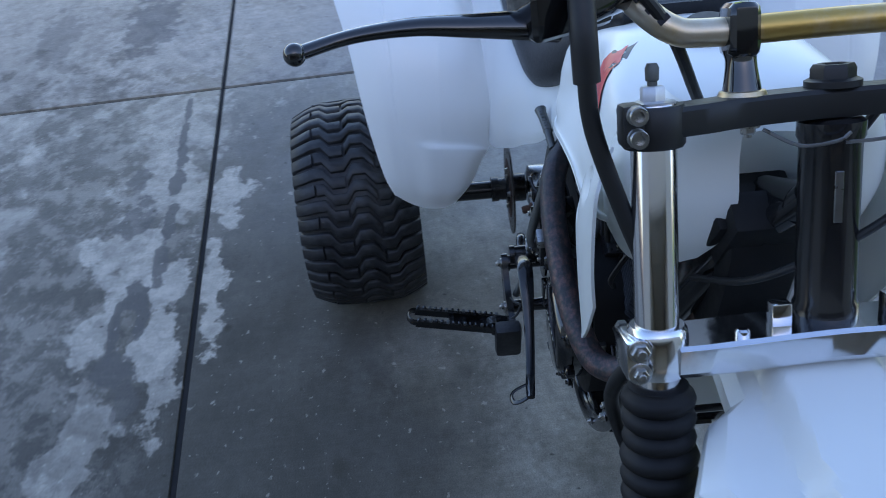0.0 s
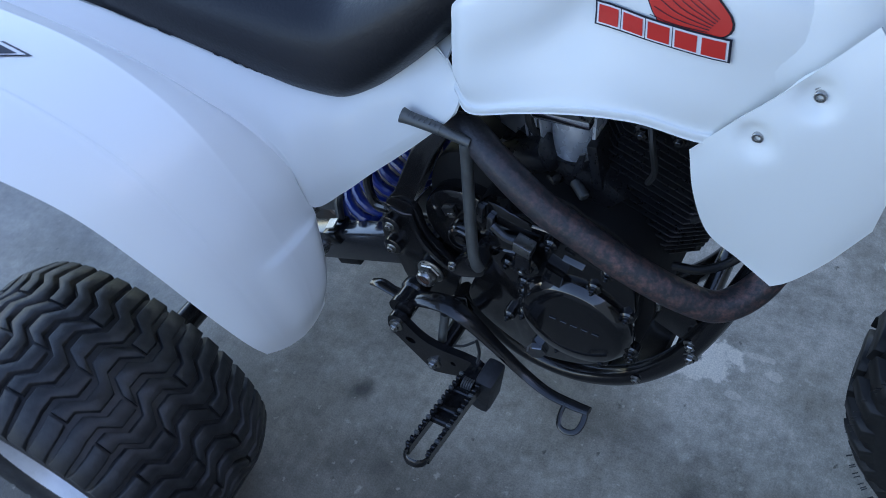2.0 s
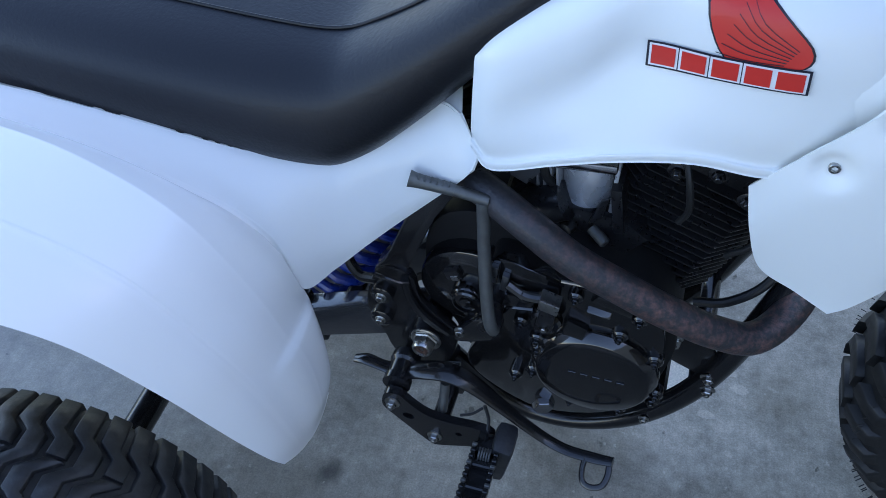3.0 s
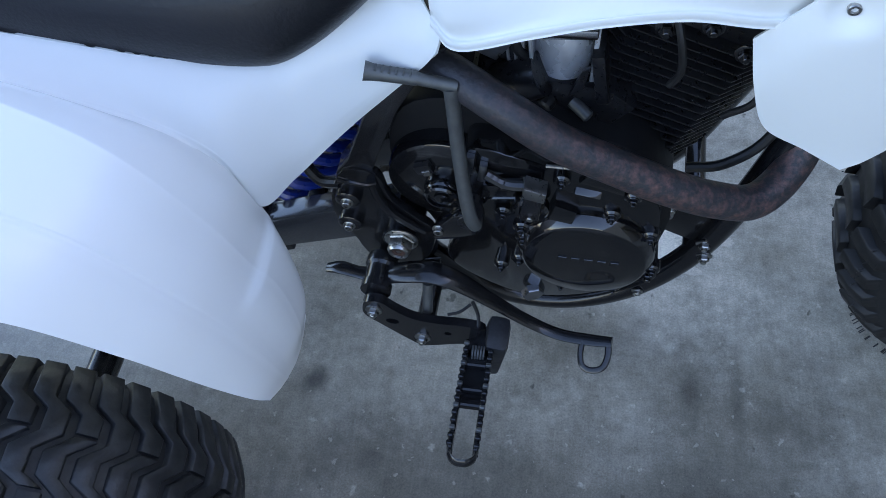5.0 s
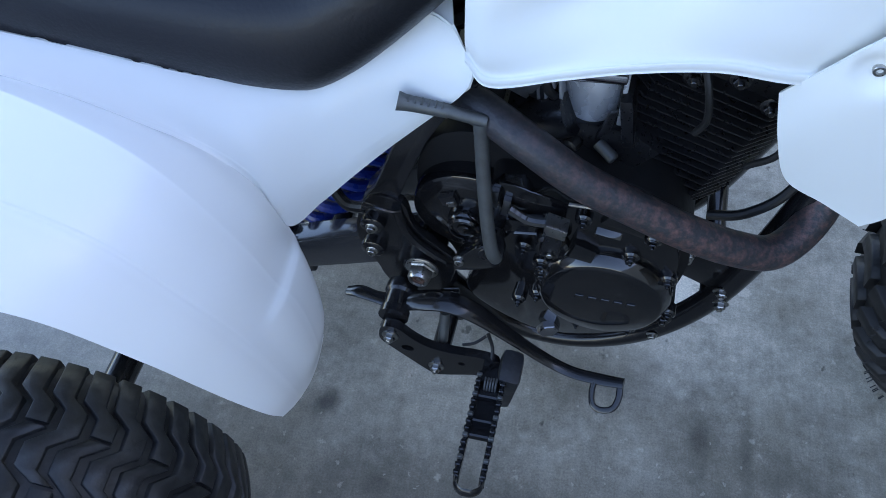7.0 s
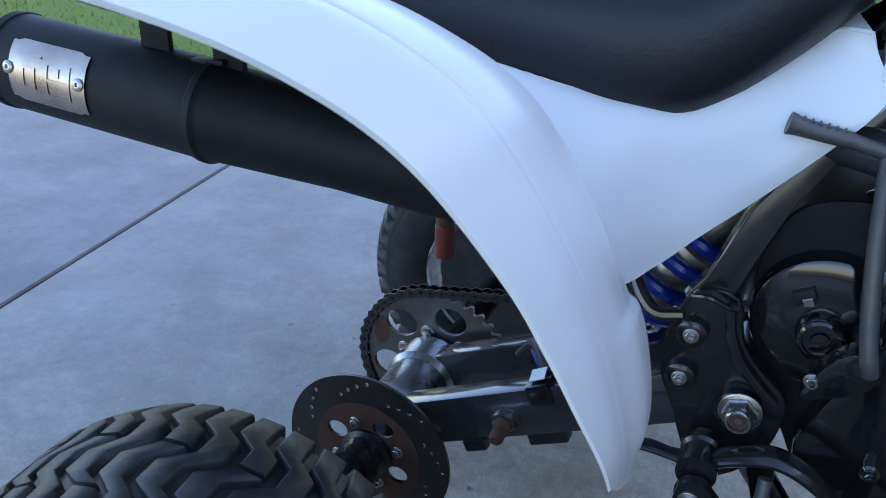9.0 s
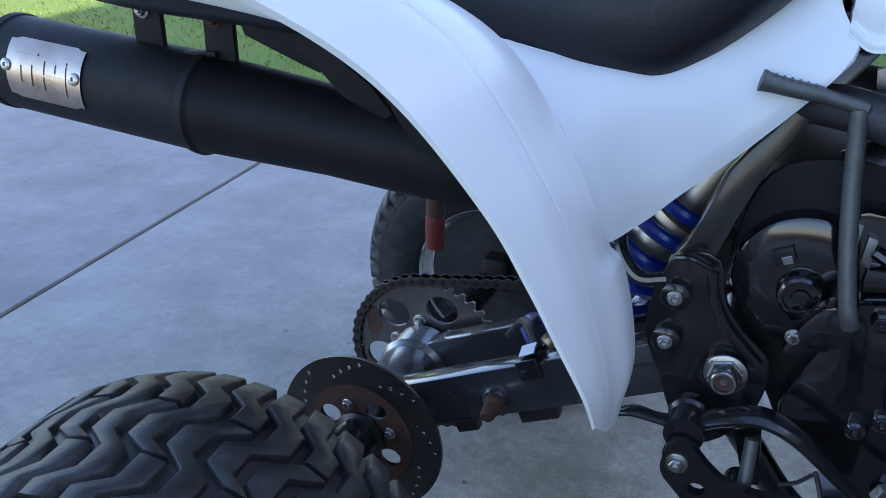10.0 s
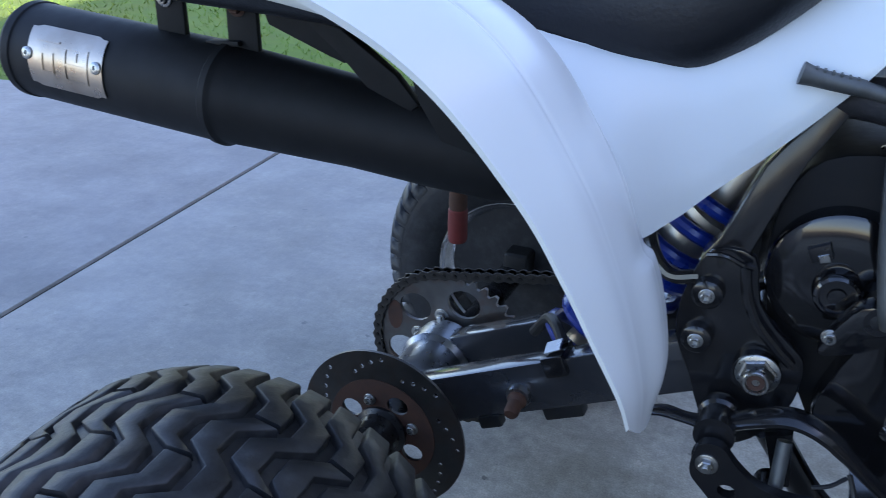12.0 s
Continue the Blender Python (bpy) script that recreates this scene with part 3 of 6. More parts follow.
def rear_wheel(side):
    at = Vector((AXLE[0], side * TYRE_Y[side > 0], AXLE[1]))
    lie = Matrix.Translation(at) @ (pose(0, 0, 0, 0, 0, 3) if side < 0 else Matrix())
    t = turned("rear_tyre", tyre_profile(W, TYRE_R - 0.0068, 0.128), lie @ TURN_Y, RUBBER, atc, "black balloon tyre with worn zigzag tread", 72)
    count = 42
    for i in range(count):
        shared("tread_lug", LUGS[i % 2], t, lie @ pose(0, 0, 0, 0, 360 * i / count, 0) @ (Matrix() if side < 0 else pose(0, 0, 0, 0, 0, 180)))
    o = lie @ pose(0, 0, 0, 90 if side < 0 else -90, 0, 0)
    d = 0.0 if side < 0 else 0.030
    w = turned("wheel", [(0.131, 0.117), (0.138, 0.119), (0.139, 0.115), (0.131, 0.108), (0.120, 0.098), (0.116, 0.02), (0.116, -0.05), (0.121, -0.090), (0.131, -0.106), (0.139, -0.113), (0.138, -0.117), (0.131, -0.115),
                         (0.123, -0.104), (0.117, -0.092), (0.112, d - 0.088), (0.074, d - 0.078), (0.066, d - 0.066), (0.028, d - 0.064), (0.028, d - 0.03), (0.066, d - 0.045), (0.100, d - 0.060), (0.111, 0.03 + 0.4 * d), (0.117, 0.096)],
               o, WHEEL, atc, "dull silver painted wheel", 56, True)
    turned("rim_lip", [(0.113, -0.094), (0.120, -0.1035), (0.127, -0.1085), (0.131, -0.1165), (0.133, -0.1185), (0.134, -0.1175), (0.128, -0.1075), (0.119, -0.1005)], o, ALU, w, "polished rim lip", 56, True)
    turned("valve", [(0.003, 0), (0.003, 0.02), (0.004, 0.021), (0.004, 0.03)], o @ pose(0.084, 0, 0.05, 0, -30, 0), RUBBER, w, segs=10)
    return w


rear_wheel(-1)
left_wheel = rear_wheel(1)
ax = pose(AXLE[0], 0, AXLE[1], 90, 0, 0)
axle = turned("rear_axle", [(0.017, -0.44), (0.017, 0.55)], ax, FRAME, atc, "black painted rear axle", 24)
for s in (-1, 1):
    e = 0.458 if s < 0 else 0.363
    turned("hub", [(0.022, -0.20 * s), (0.022, -(e - 0.028) * s), (0.030, -(e - 0.023) * s), (0.030, -(e - 0.003) * s), (0.058, -e * s), (0.058, -(e + 0.010) * s), (0.03, -(e + 0.014) * s)], ax, FRAME, axle, "black wheel hub", 28)
for k in range(4):
    a = radians(90 * k + 30)
    bolt((AXLE[0] + 0.050 * math.cos(a), 0.361, AXLE[1] + 0.050 * math.sin(a)), left_wheel, BOLT_M)

# ---- rear fender
# rows run from the front tab to the tail; columns from the seat's edge out to the lower edge or the joint with the wing
PANEL = [[(0.469, -0.131, 0.806), (0.477, -0.132, 0.790), (0.486, -0.138, 0.776), (0.493, -0.149, 0.766), (0.490, -0.155, 0.752)],
         [(0.440, -0.112, 0.800), (0.452, -0.133, 0.775), (0.463, -0.146, 0.754), (0.473, -0.153, 0.738), (0.477, -0.154, 0.731)],
         [(0.403, -0.124, 0.771), (0.413, -0.143, 0.746), (0.424, -0.152, 0.722), (0.436, -0.157, 0.702), (0.444, -0.155, 0.692)],
         [(0.362, -0.146, 0.746), (0.372, -0.159, 0.724), (0.383, -0.165, 0.696), (0.396, -0.168, 0.665), (0.403, -0.165, 0.650)],
         [(0.332, -0.159, 0.730), (0.340, -0.174, 0.708), (0.348, -0.184, 0.678), (0.360, -0.190, 0.643), (0.369, -0.188, 0.623)],
         [(0.300, -0.173, 0.731), (0.306, -0.190, 0.711), (0.316, -0.204, 0.675), (0.328, -0.212, 0.626), (0.336, -0.209, 0.594)],
         [(0.270, -0.180, 0.734), (0.275, -0.202, 0.717), (0.286, -0.222, 0.685), (0.300, -0.238, 0.632), (0.308, -0.244, 0.588)],
         [(0.230, -0.189, 0.742), (0.238, -0.207, 0.729), (0.252, -0.224, 0.705), (0.270, -0.236, 0.673), (0.283, -0.240, 0.645)],
         [(0.185, -0.195, 0.752), (0.192, -0.210, 0.740), (0.203, -0.224, 0.723), (0.220, -0.235, 0.706), (0.235, -0.241, 0.695)],
         [(0.120, -0.198, 0.762), (0.126, -0.210, 0.752), (0.136, -0.224, 0.740), (0.150, -0.236, 0.731), (0.160, -0.244, 0.727)],
         [(0.040, -0.200, 0.772), (0.044, -0.210, 0.766), (0.050, -0.224, 0.758), (0.056, -0.238, 0.752), (0.060, -0.250, 0.750)],
         [(-0.10, -0.205, 0.785), (-0.10, -0.215, 0.781), (-0.10, -0.228, 0.776), (-0.10, -0.242, 0.773), (-0.10, -0.255, 0.775)],
         [(-0.42, -0.205, 0.800), (-0.42, -0.215, 0.798), (-0.42, -0.228, 0.796), (-0.42, -0.242, 0.797), (-0.42, -0.255, 0.800)]]
# rows run from the flap's bottom edge to the tail; columns: foot, rise, crest, top, groove, ridge, outer rim
WING = [[(0.359, -0.320, 0.491), (0.360, -0.338, 0.484), (0.361, -0.356, 0.483), (0.361, -0.375, 0.486), (0.360, -0.398, 0.496), (0.359, -0.415, 0.508), (0.357, -0.434, 0.524)],
        [(0.347, -0.286, 0.527), (0.357, -0.312, 0.524), (0.361, -0.345, 0.527), (0.361, -0.375, 0.533), (0.359, -0.405, 0.541), (0.356, -0.425, 0.548), (0.350, -0.447, 0.557)],
        [(0.324, -0.259, 0.571), (0.341, -0.290, 0.575), (0.349, -0.335, 0.580), (0.350, -0.372, 0.587), (0.346, -0.408, 0.595), (0.341, -0.432, 0.601), (0.330, -0.459, 0.604)],
        [(0.308, -0.244, 0.588), (0.322, -0.283, 0.612), (0.331, -0.335, 0.630), (0.332, -0.372, 0.639), (0.328, -0.410, 0.645), (0.323, -0.437, 0.648), (0.3105, -0.468, 0.647)],
        [(0.283, -0.240, 0.645), (0.296, -0.281, 0.670), (0.304, -0.332, 0.690), (0.305, -0.374, 0.698), (0.301, -0.415, 0.703), (0.295, -0.443, 0.705), (0.280, -0.478, 0.702)],
        [(0.235, -0.241, 0.695), (0.240, -0.276, 0.736), (0.246, -0.326, 0.770), (0.248, -0.372, 0.779), (0.244, -0.418, 0.783), (0.237, -0.450, 0.783), (0.2205, -0.492, 0.774)],
        [(0.160, -0.244, 0.727), (0.164, -0.270, 0.770), (0.168, -0.318, 0.812), (0.172, -0.370, 0.824), (0.172, -0.424, 0.831), (0.168, -0.458, 0.831), (0.154, -0.510, 0.820)],
        [(0.060, -0.250, 0.750), (0.062, -0.272, 0.798), (0.066, -0.315, 0.840), (0.072, -0.370, 0.853), (0.078, -0.430, 0.861), (0.078, -0.468, 0.862), (0.068, -0.528, 0.851)],
        [(-0.10, -0.255, 0.775), (-0.10, -0.280, 0.822), (-0.10, -0.322, 0.858), (-0.095, -0.375, 0.872), (-0.085, -0.435, 0.882), (-0.080, -0.475, 0.883), (-0.072, -0.540, 0.872)],
        [(-0.42, -0.255, 0.800), (-0.42, -0.280, 0.840), (-0.42, -0.322, 0.868), (-0.41, -0.375, 0.880), (-0.40, -0.435, 0.890), (-0.395, -0.470, 0.891), (-0.387, -0.504, 0.883)]]


def smooth01(v):
    v = np.clip(v, 0, 1)
    return v * v * (3 - 2 * v)


def rear_fender(side):
    st = 10
    net = []
    for i, r in enumerate(WING):
        foot, rise, crest, top, groove, ridge, rim = (np.array(q) for q in r)
        k = (0, 0, 0, 0.3, 0.8, 1, 1, 1, 1, 1)[i]
        up = np.array((0, 0, 1.0))
        net.append([tuple(q) for q in (foot, rise, crest + 0.14 * (rise - crest), crest + 0.16 * (top - crest), top, groove + 0.17 * (top - groove),
                                       groove - 0.0024 * k * up, groove + 0.26 * (ridge - groove) + 0.0003 * k * up, ridge, rim)])
    # the panel's inner edge is tucked under the seat behind a shallow channel
    under = [[tuple(np.array(r[0]) + ((-0.012, 0.05, 0.006) if i < 2 else (0, 0.05, -0.035))), tuple(np.array(r[0]) + (0, 0.006, -0.003 if i > 1 else 0)), *r] for i, r in enumerate(PANEL)]
    a, b = patch(under, st), patch(net, st)
    for _ in range(10):
        a[1:-1, :-st] += 0.25 * (a[2:, :-st] + a[:-2, :-st]) - 0.5 * a[1:-1, :-st]
    b[3 * st:, 0] = a[6 * st:, -1]
    # a raised pad on the inner half of the flap below a short step
    u = np.arange(b.shape[0])[:, None] / st
    w = np.arange(b.shape[1])[None, :] / (b.shape[1] - 1)
    pad = smooth01((2.78 - u) / 0.22) * smooth01(u / 0.9) * smooth01((0.52 - w) / 0.16) * smooth01((w + 0.02) / 0.10)
    b += pad[..., None] * np.array((0.0048, -0.0010, 0.0032))
    # a rolled lip along the outer rim
    lip = b[:, -1] + np.array((-0.002, 0.002, -0.005))
    b = np.concatenate([b, lip[:, None]], axis=1)
    for g in (a, b):
        g[..., 1] *= -side
    bm = bmesh.new()
    sheet(bm, a)
    sheet(bm, b)
    thicken(bm, 0.003)
    return part("rear_fender", bm, WHITE, atc, "glossy white plastic rear fender", 60)


fender = rear_fender(-1)
rear_fender(1)

# ---- seat: side body, cover with piping
SEAT = [(-0.46, 0.748, 0.835, 0.152), (-0.30, 0.730, 0.866, 0.182), (-0.10, 0.722, 0.868, 0.194), (0.10, 0.712, 0.860, 0.196), (0.24, 0.704, 0.852, 0.190), (0.315, 0.701, 0.852, 0.182),
        (0.36, 0.718, 0.868, 0.172), (0.42, 0.772, 0.902, 0.154), (0.50, 0.858, 0.955, 0.126), (0.575, 0.945, 0.998, 0.098), (0.60, 0.966, 1.002, 0.085)]


def seat_ring(q, k0, k1, n):
    x, z0, z1, w = q
    out = []
    for k in range(n + 1):
        a = k0 + (k1 - k0) * k / n
        cx, cz = math.cos(a), math.sin(a)
        px = math.copysign(abs(cx) ** 0.42, cx) * w
        pz = math.copysign(abs(cz) ** 0.60, cz)
        out.append((x, px * (1.0 - 0.10 * (max(0, pz + 0.2) / 1.2) ** 2), (z0 + z1) / 2 + pz * (z1 - z0) / 2))
    return out


line = spline(SEAT, 5)
bm = bmesh.new()
rings = [[bm.verts.new(p) for p in seat_ring(q, 0, 2 * math.pi * 31 / 32, 31)] for q in line]
for a, b in zip(rings, rings[1:]):
    for k in range(32):
        bm.faces.new((a[k], a[(k + 1) % 32], b[(k + 1) % 32], b[k]))
bm.faces.new(rings[0])
bm.faces.new(rings[-1][::-1])
seat = part("seat", bm, VINYL, atc, "black vinyl saddle", 70)
for s in (-1, 1):
    pts = []
    for q in line[::3]:
        ang = radians(78)
        p = seat_ring(q, ang if s > 0 else math.pi - ang, 7, 1)[0]
        pts.append((p[0], p[1] * 1.005, p[2] + 0.001))
    bar("piping", pts, 0.0022, VINYL, seat, "stitched seam", 8, 2)

# ---- fuel tank with its front scoops
bm = bmesh.new()
# x, bottom, waist z, top, half-width below, half-width at the waist, half-width above
TANK = [(0.484, 0.770, 0.83, 0.895, 0.140, 0.140, 0.10), (0.512, 0.760, 0.83, 0.922, 0.156, 0.150, 0.09), (0.58, 0.793, 0.87, 0.965, 0.165, 0.140, 0.08), (0.64, 0.815, 0.913, 0.990, 0.166, 0.125, 0.08),
        (0.71, 0.829, 0.913, 1.002, 0.164, 0.143, 0.085), (0.78, 0.826, 0.913, 1.008, 0.160, 0.155, 0.09), (0.84, 0.84, 0.93, 1.008, 0.145, 0.15, 0.085), (0.875, 0.88, 0.95, 1.0, 0.11, 0.13, 0.07), (0.895, 0.92, 0.96, 0.99, 0.07, 0.10, 0.05)]
rings = []
for x, z0, zw, z1, w0, ww, w1 in (tuple(q) for q in spline(TANK, 6)):
    half = spline([(0.0, z0 + 0.014), (w0 * 0.6, z0 + 0.006), (w0 * 0.975, z0), (w0 + 0.0015, z0 + 0.003), (w0 + 0.0015, z0 + 0.010), (w0 - 0.0025, z0 + 0.014), ((w0 + ww) / 2 + 0.002, (z0 + zw) / 2), (ww, zw), (ww * 0.97, zw + (z1 - zw) * 0.45), (ww * 0.55 + w1 * 0.5, zw + (z1 - zw) * 0.88), (w1 * 0.7, z1 + 0.006), (0, z1 + 0.010)], 4)
    pts = [(-w, z) for w, z in half] + [(w, z) for w, z in half[-2:0:-1]]
    rings.append([bm.verts.new((x, w, z)) for w, z in pts])
n = len(rings[0])
for a, b in zip(rings, rings[1:]):
    for k in range(n):
        bm.faces.new((a[k], a[(k + 1) % n], b[(k + 1) % n], b[k]))
bm.faces.new(rings[0])
bm.faces.new(rings[-1][::-1])
tank = part("fuel_tank", bm, WHITE, atc, "white plastic fuel tank", 55)
turned("filler_cap", [(0.034, 0), (0.036, 0.004), (0.036, 0.02), (0.030, 0.026), (0.01, 0.028)], pose(0.70, 0, 0.998), CABLE, tank, "black filler cap", 28)


def scoop(side):
    """The white wing ahead of the tank that shields the engine's sides."""
    net = [[(0.79, -0.082, 0.998), (0.845, -0.098, 1.036), (0.893, -0.088, 1.046), (0.925, -0.034, 1.043)],
           [(0.80, -0.118, 0.982), (0.86, -0.136, 1.008), (0.915, -0.112, 1.012), (0.943, -0.038, 1.004)],
           [(0.82, -0.150, 0.940), (0.88, -0.152, 0.945), (0.930, -0.125, 0.948), (0.958, -0.036, 0.950)],
           [(0.82, -0.152, 0.885), (0.88, -0.146, 0.880), (0.928, -0.118, 0.885), (0.952, -0.042, 0.900)],
           [(0.84, -0.144, 0.835), (0.88, -0.130, 0.822), (0.912, -0.103, 0.826), (0.936, -0.060, 0.858)]]
    g = patch(net, 6)
    g[..., 1] *= -side
    bm = bmesh.new()
    sheet(bm, g)
    thicken(bm, 0.003)
    return part("scoop", bm, WHITE, tank, "", 60)


scoop(-1)
scoop(1)


def side_guard(side):
    net = [[(0.765, -0.157, 0.808), (0.799, -0.169, 0.865), (0.846, -0.173, 0.932), (0.892, -0.160, 0.995)],
           [(0.779, -0.164, 0.757), (0.823, -0.180, 0.835), (0.873, -0.184, 0.902), (0.918, -0.176, 0.975)],
           [(0.802, -0.162, 0.704), (0.851, -0.180, 0.766), (0.903, -0.187, 0.845), (0.940, -0.186, 0.952)],
           [(0.842, -0.169, 0.687), (0.875, -0.179, 0.724), (0.914, -0.184, 0.778), (0.947, -0.186, 0.868)],
           [(0.880, -0.176, 0.671), (0.897, -0.178, 0.692), (0.922, -0.179, 0.738), (0.947, -0.180, 0.800)]]
    g = patch(net, 10)
    for x, z in ((0.827, 0.862), (0.867, 0.925)):
        d = np.hypot(g[..., 0] - x, g[..., 2] - z)
        g[..., 1] += 0.009 * np.exp(-(d / 0.017) ** 4)
    g[..., 1] *= -side
    bm = bmesh.new()
    sheet(bm, g)
    thicken(bm, 0.004)
    return part("side_guard", bm, WHITE, atc, "white plastic side guard", 60)


guard = side_guard(-1)
side_guard(1)
for x, z in ((0.827, 0.862), (0.867, 0.925)):
    bolt((x, -0.1665, z), guard, BOLT_S)

# ---- engine
engine = slab("engine", rounded([(0.430, 0.48), (0.422, 0.58), (0.455, 0.645), (0.54, 0.655), (0.63, 0.625), (0.715, 0.585), (0.752, 0.50), (0.748, 0.42), (0.725, 0.345), (0.665, 0.292), (0.598, 0.290), (0.520, 0.330), (0.480, 0.385), (0.460, 0.43)]),
              -0.125, 0.11, GRIME, atc, "black painted single-cylinder engine", 0.004)
slab("side_cover", rounded([(0.500, 0.44), (0.522, 0.50), (0.516, 0.56), (0.512, 0.600), (0.53, 0.622), (0.60, 0.605), (0.68, 0.595), (0.728, 0.56), (0.738, 0.49), (0.728, 0.41), (0.685, 0.345), (0.60, 0.315), (0.53, 0.345), (0.49, 0.39)]),
     -0.160, -0.120, BLACK, engine, "glossy black side cover", 0.003, 2)
# domed clutch cover with a raised rim
turned("clutch_cover", [(0.083, 0.0), (0.083, 0.008), (0.081, 0.012), (0.0735, 0.0205), (0.071, 0.0218), (0.05, 0.0232), (0.001, 0.0240)], pose(0.660, -0.157, 0.449, 90, 0, 0), BLACK, engine, "round glossy black clutch cover", 56)
for k, a in enumerate((35, 75, 115, 155, 205, 255, 300, 345)):
    r = radians(a)
    x, z = 0.660 + 0.086 * math.cos(r), 0.449 + 0.086 * math.sin(r)
    turned("screw_boss", [(0.011, 0), (0.0105, 0.012), (0.008, 0.014)], pose(x, -0.153, z, 90, 0, 0), BLACK, engine, segs=18)
    bolt((x, -0.166, z), engine, BOLT_XS)
for k in range(5):
    slab("raised_mark", [(0.628 + k * 0.0155, 0.452), (0.638 + k * 0.0155, 0.452), (0.639 + k * 0.0155, 0.459), (0.629 + k * 0.0155, 0.459)], -0.1822, -0.180, BLACK, engine, "", 0.0006, 1)
# rear bulge with its arc rib, kick shaft boss
turned("gear_cover", [(0.0685, 0.0), (0.0685, 0.022), (0.0670, 0.0262), (0.0640, 0.0280), (0.03, 0.0286), (0.001, 0.0288)], pose(0.490, -0.121, 0.537, 90, 0, 0), BLACK, engine, "flat black round gear cover", 52)
turned("shaft_boss", [(0.023, 0.0), (0.022, 0.012), (0.0205, 0.014), (0.0205, 0.018), (0.018, 0.020), (0.016, 0.020), (0.015, 0.016), (0.009, 0.016), (0.008, 0.019), (0.001, 0.0195)], pose(0.488, -0.149, 0.530, 90, 0, 0), BLACK, engine, "", 28)
bar("cover_rib", [(0.54, -0.168, 0.588), (0.565, -0.172, 0.578), (0.60, -0.170, 0.580)], 0.006, BLACK, engine, "", 8)
slab("cast_lug", [(0.455, 0.568), (0.473, 0.577), (0.479, 0.563), (0.461, 0.555)], -0.157, -0.146, CAST, engine, "", 0.002)
slab("cast_lug", [(0.465, 0.564), (0.474, 0.568), (0.477, 0.560), (0.468, 0.557)], -0.1585, -0.155, ZINC, engine, "", 0.0005, 1)
# linkage arm, rod and its round cap
slab("clutch_arm", [(0.580, 0.540), (0.602, 0.540), (0.604, 0.588), (0.586, 0.592)], -0.190, -0.180, CAST, engine, "", 0.003)
slab("arm_plate", [(0.582, 0.590), (0.606, 0.584), (0.608, 0.600), (0.584, 0.607)], -0.196, -0.176, ZINC, engine, "", 0.002)
turned("cap", [(0.020, 0.0), (0.020, 0.010), (0.017, 0.014), (0.012, 0.013), (0.001, 0.012)], pose(0.592, -0.170, 0.546, 90, 0, 0), BLACK, engine, "", 28)
bolt((0.592, -0.182, 0.546), engine, BOLT_M)
bar("clutch_rod", [(0.604, -0.182, 0.634), (0.636, -0.182, 0.635), (0.664, -0.182, 0.634)], 0.0022, ZINC, engine, "bright clutch rod", 8)
bar("clutch_rod_end", [(0.648, -0.182, 0.6345), (0.668, -0.182, 0.6335)], 0.0045, STEEL, engine, "", 10, 1)
for x, z in ((0.700, 0.575), (0.622, 0.592), (0.560, 0.520), (0.585, 0.470), (0.560, 0.400)):
    turned("screw_boss", [(0.010, 0), (0.0095, 0.012), (0.007, 0.014)], pose(x, -0.157, z, 90, 0, 0), BLACK, engine, segs=18)
    bolt((x, -0.170, z), engine, BOLT_XS)
slab("cast_rib", [(0.535, 0.548), (0.575, 0.556), (0.577, 0.575), (0.537, 0.572)], -0.172, -0.155, BLACK, engine, "", 0.004)
slab("cast_rib", [(0.640, 0.590), (0.690, 0.575), (0.692, 0.590), (0.648, 0.604)], -0.168, -0.150, BLACK, engine, "", 0.004)
slab("cast_rib", [(0.612, 0.525), (0.640, 0.520), (0.644, 0.545), (0.618, 0.555)], -0.176, -0.155, BLACK, engine, "", 0.004)
b2 = bmesh.new()
box(b2, (0.040, 0.016, 0.012), pose(0.556, -0.158, 0.543, 38, -12, 0), 0.003, 2)
part("cast_facet", b2, BLACK, engine)
b2 = bmesh.new()
box(b2, (0.030, 0.014, 0.010), pose(0.652, -0.158, 0.566, 40, 10, 0), 0.002, 2)
part("cast_facet", b2, BLACK, engine)
turned("drain_plug", [(0.0150, 0.0), (0.0150, 0.008), (0.0135, 0.0100), (0.0110, 0.0098), (0.0004, 0.0094)], pose(0.601, -0.1595, 0.329, 90, 0, 20), STEEL, engine, "dull six-sided plug", 6)
bolt((0.742, -0.155, 0.399), engine, BOLT_B)
turned("starter_boss", [(0.024, -0.05), (0.024, 0.05)], pose(0.545, -0.10, 0.655, 0, 60, 0), CAST, engine, "", 24)
slab("top_cover", [(0.50, 0.63), (0.60, 0.635), (0.66, 0.60), (0.69, 0.64), (0.655, 0.665), (0.52, 0.675)], -0.10, 0.08, CAST, engine, "", 0.006)

# cylinder and head with cooling fins, leaning forward
CY = aim((0.69, 0.0, 0.60), (0.33, 0, 0.95))
cylinder = part("cylinder", lathe(bmesh.new(), [(0.052, -0.06), (0.052, 0.10), (0.046, 0.13), (0.03, 0.15)], CY, 28), CAST, atc, "finned black cylinder")


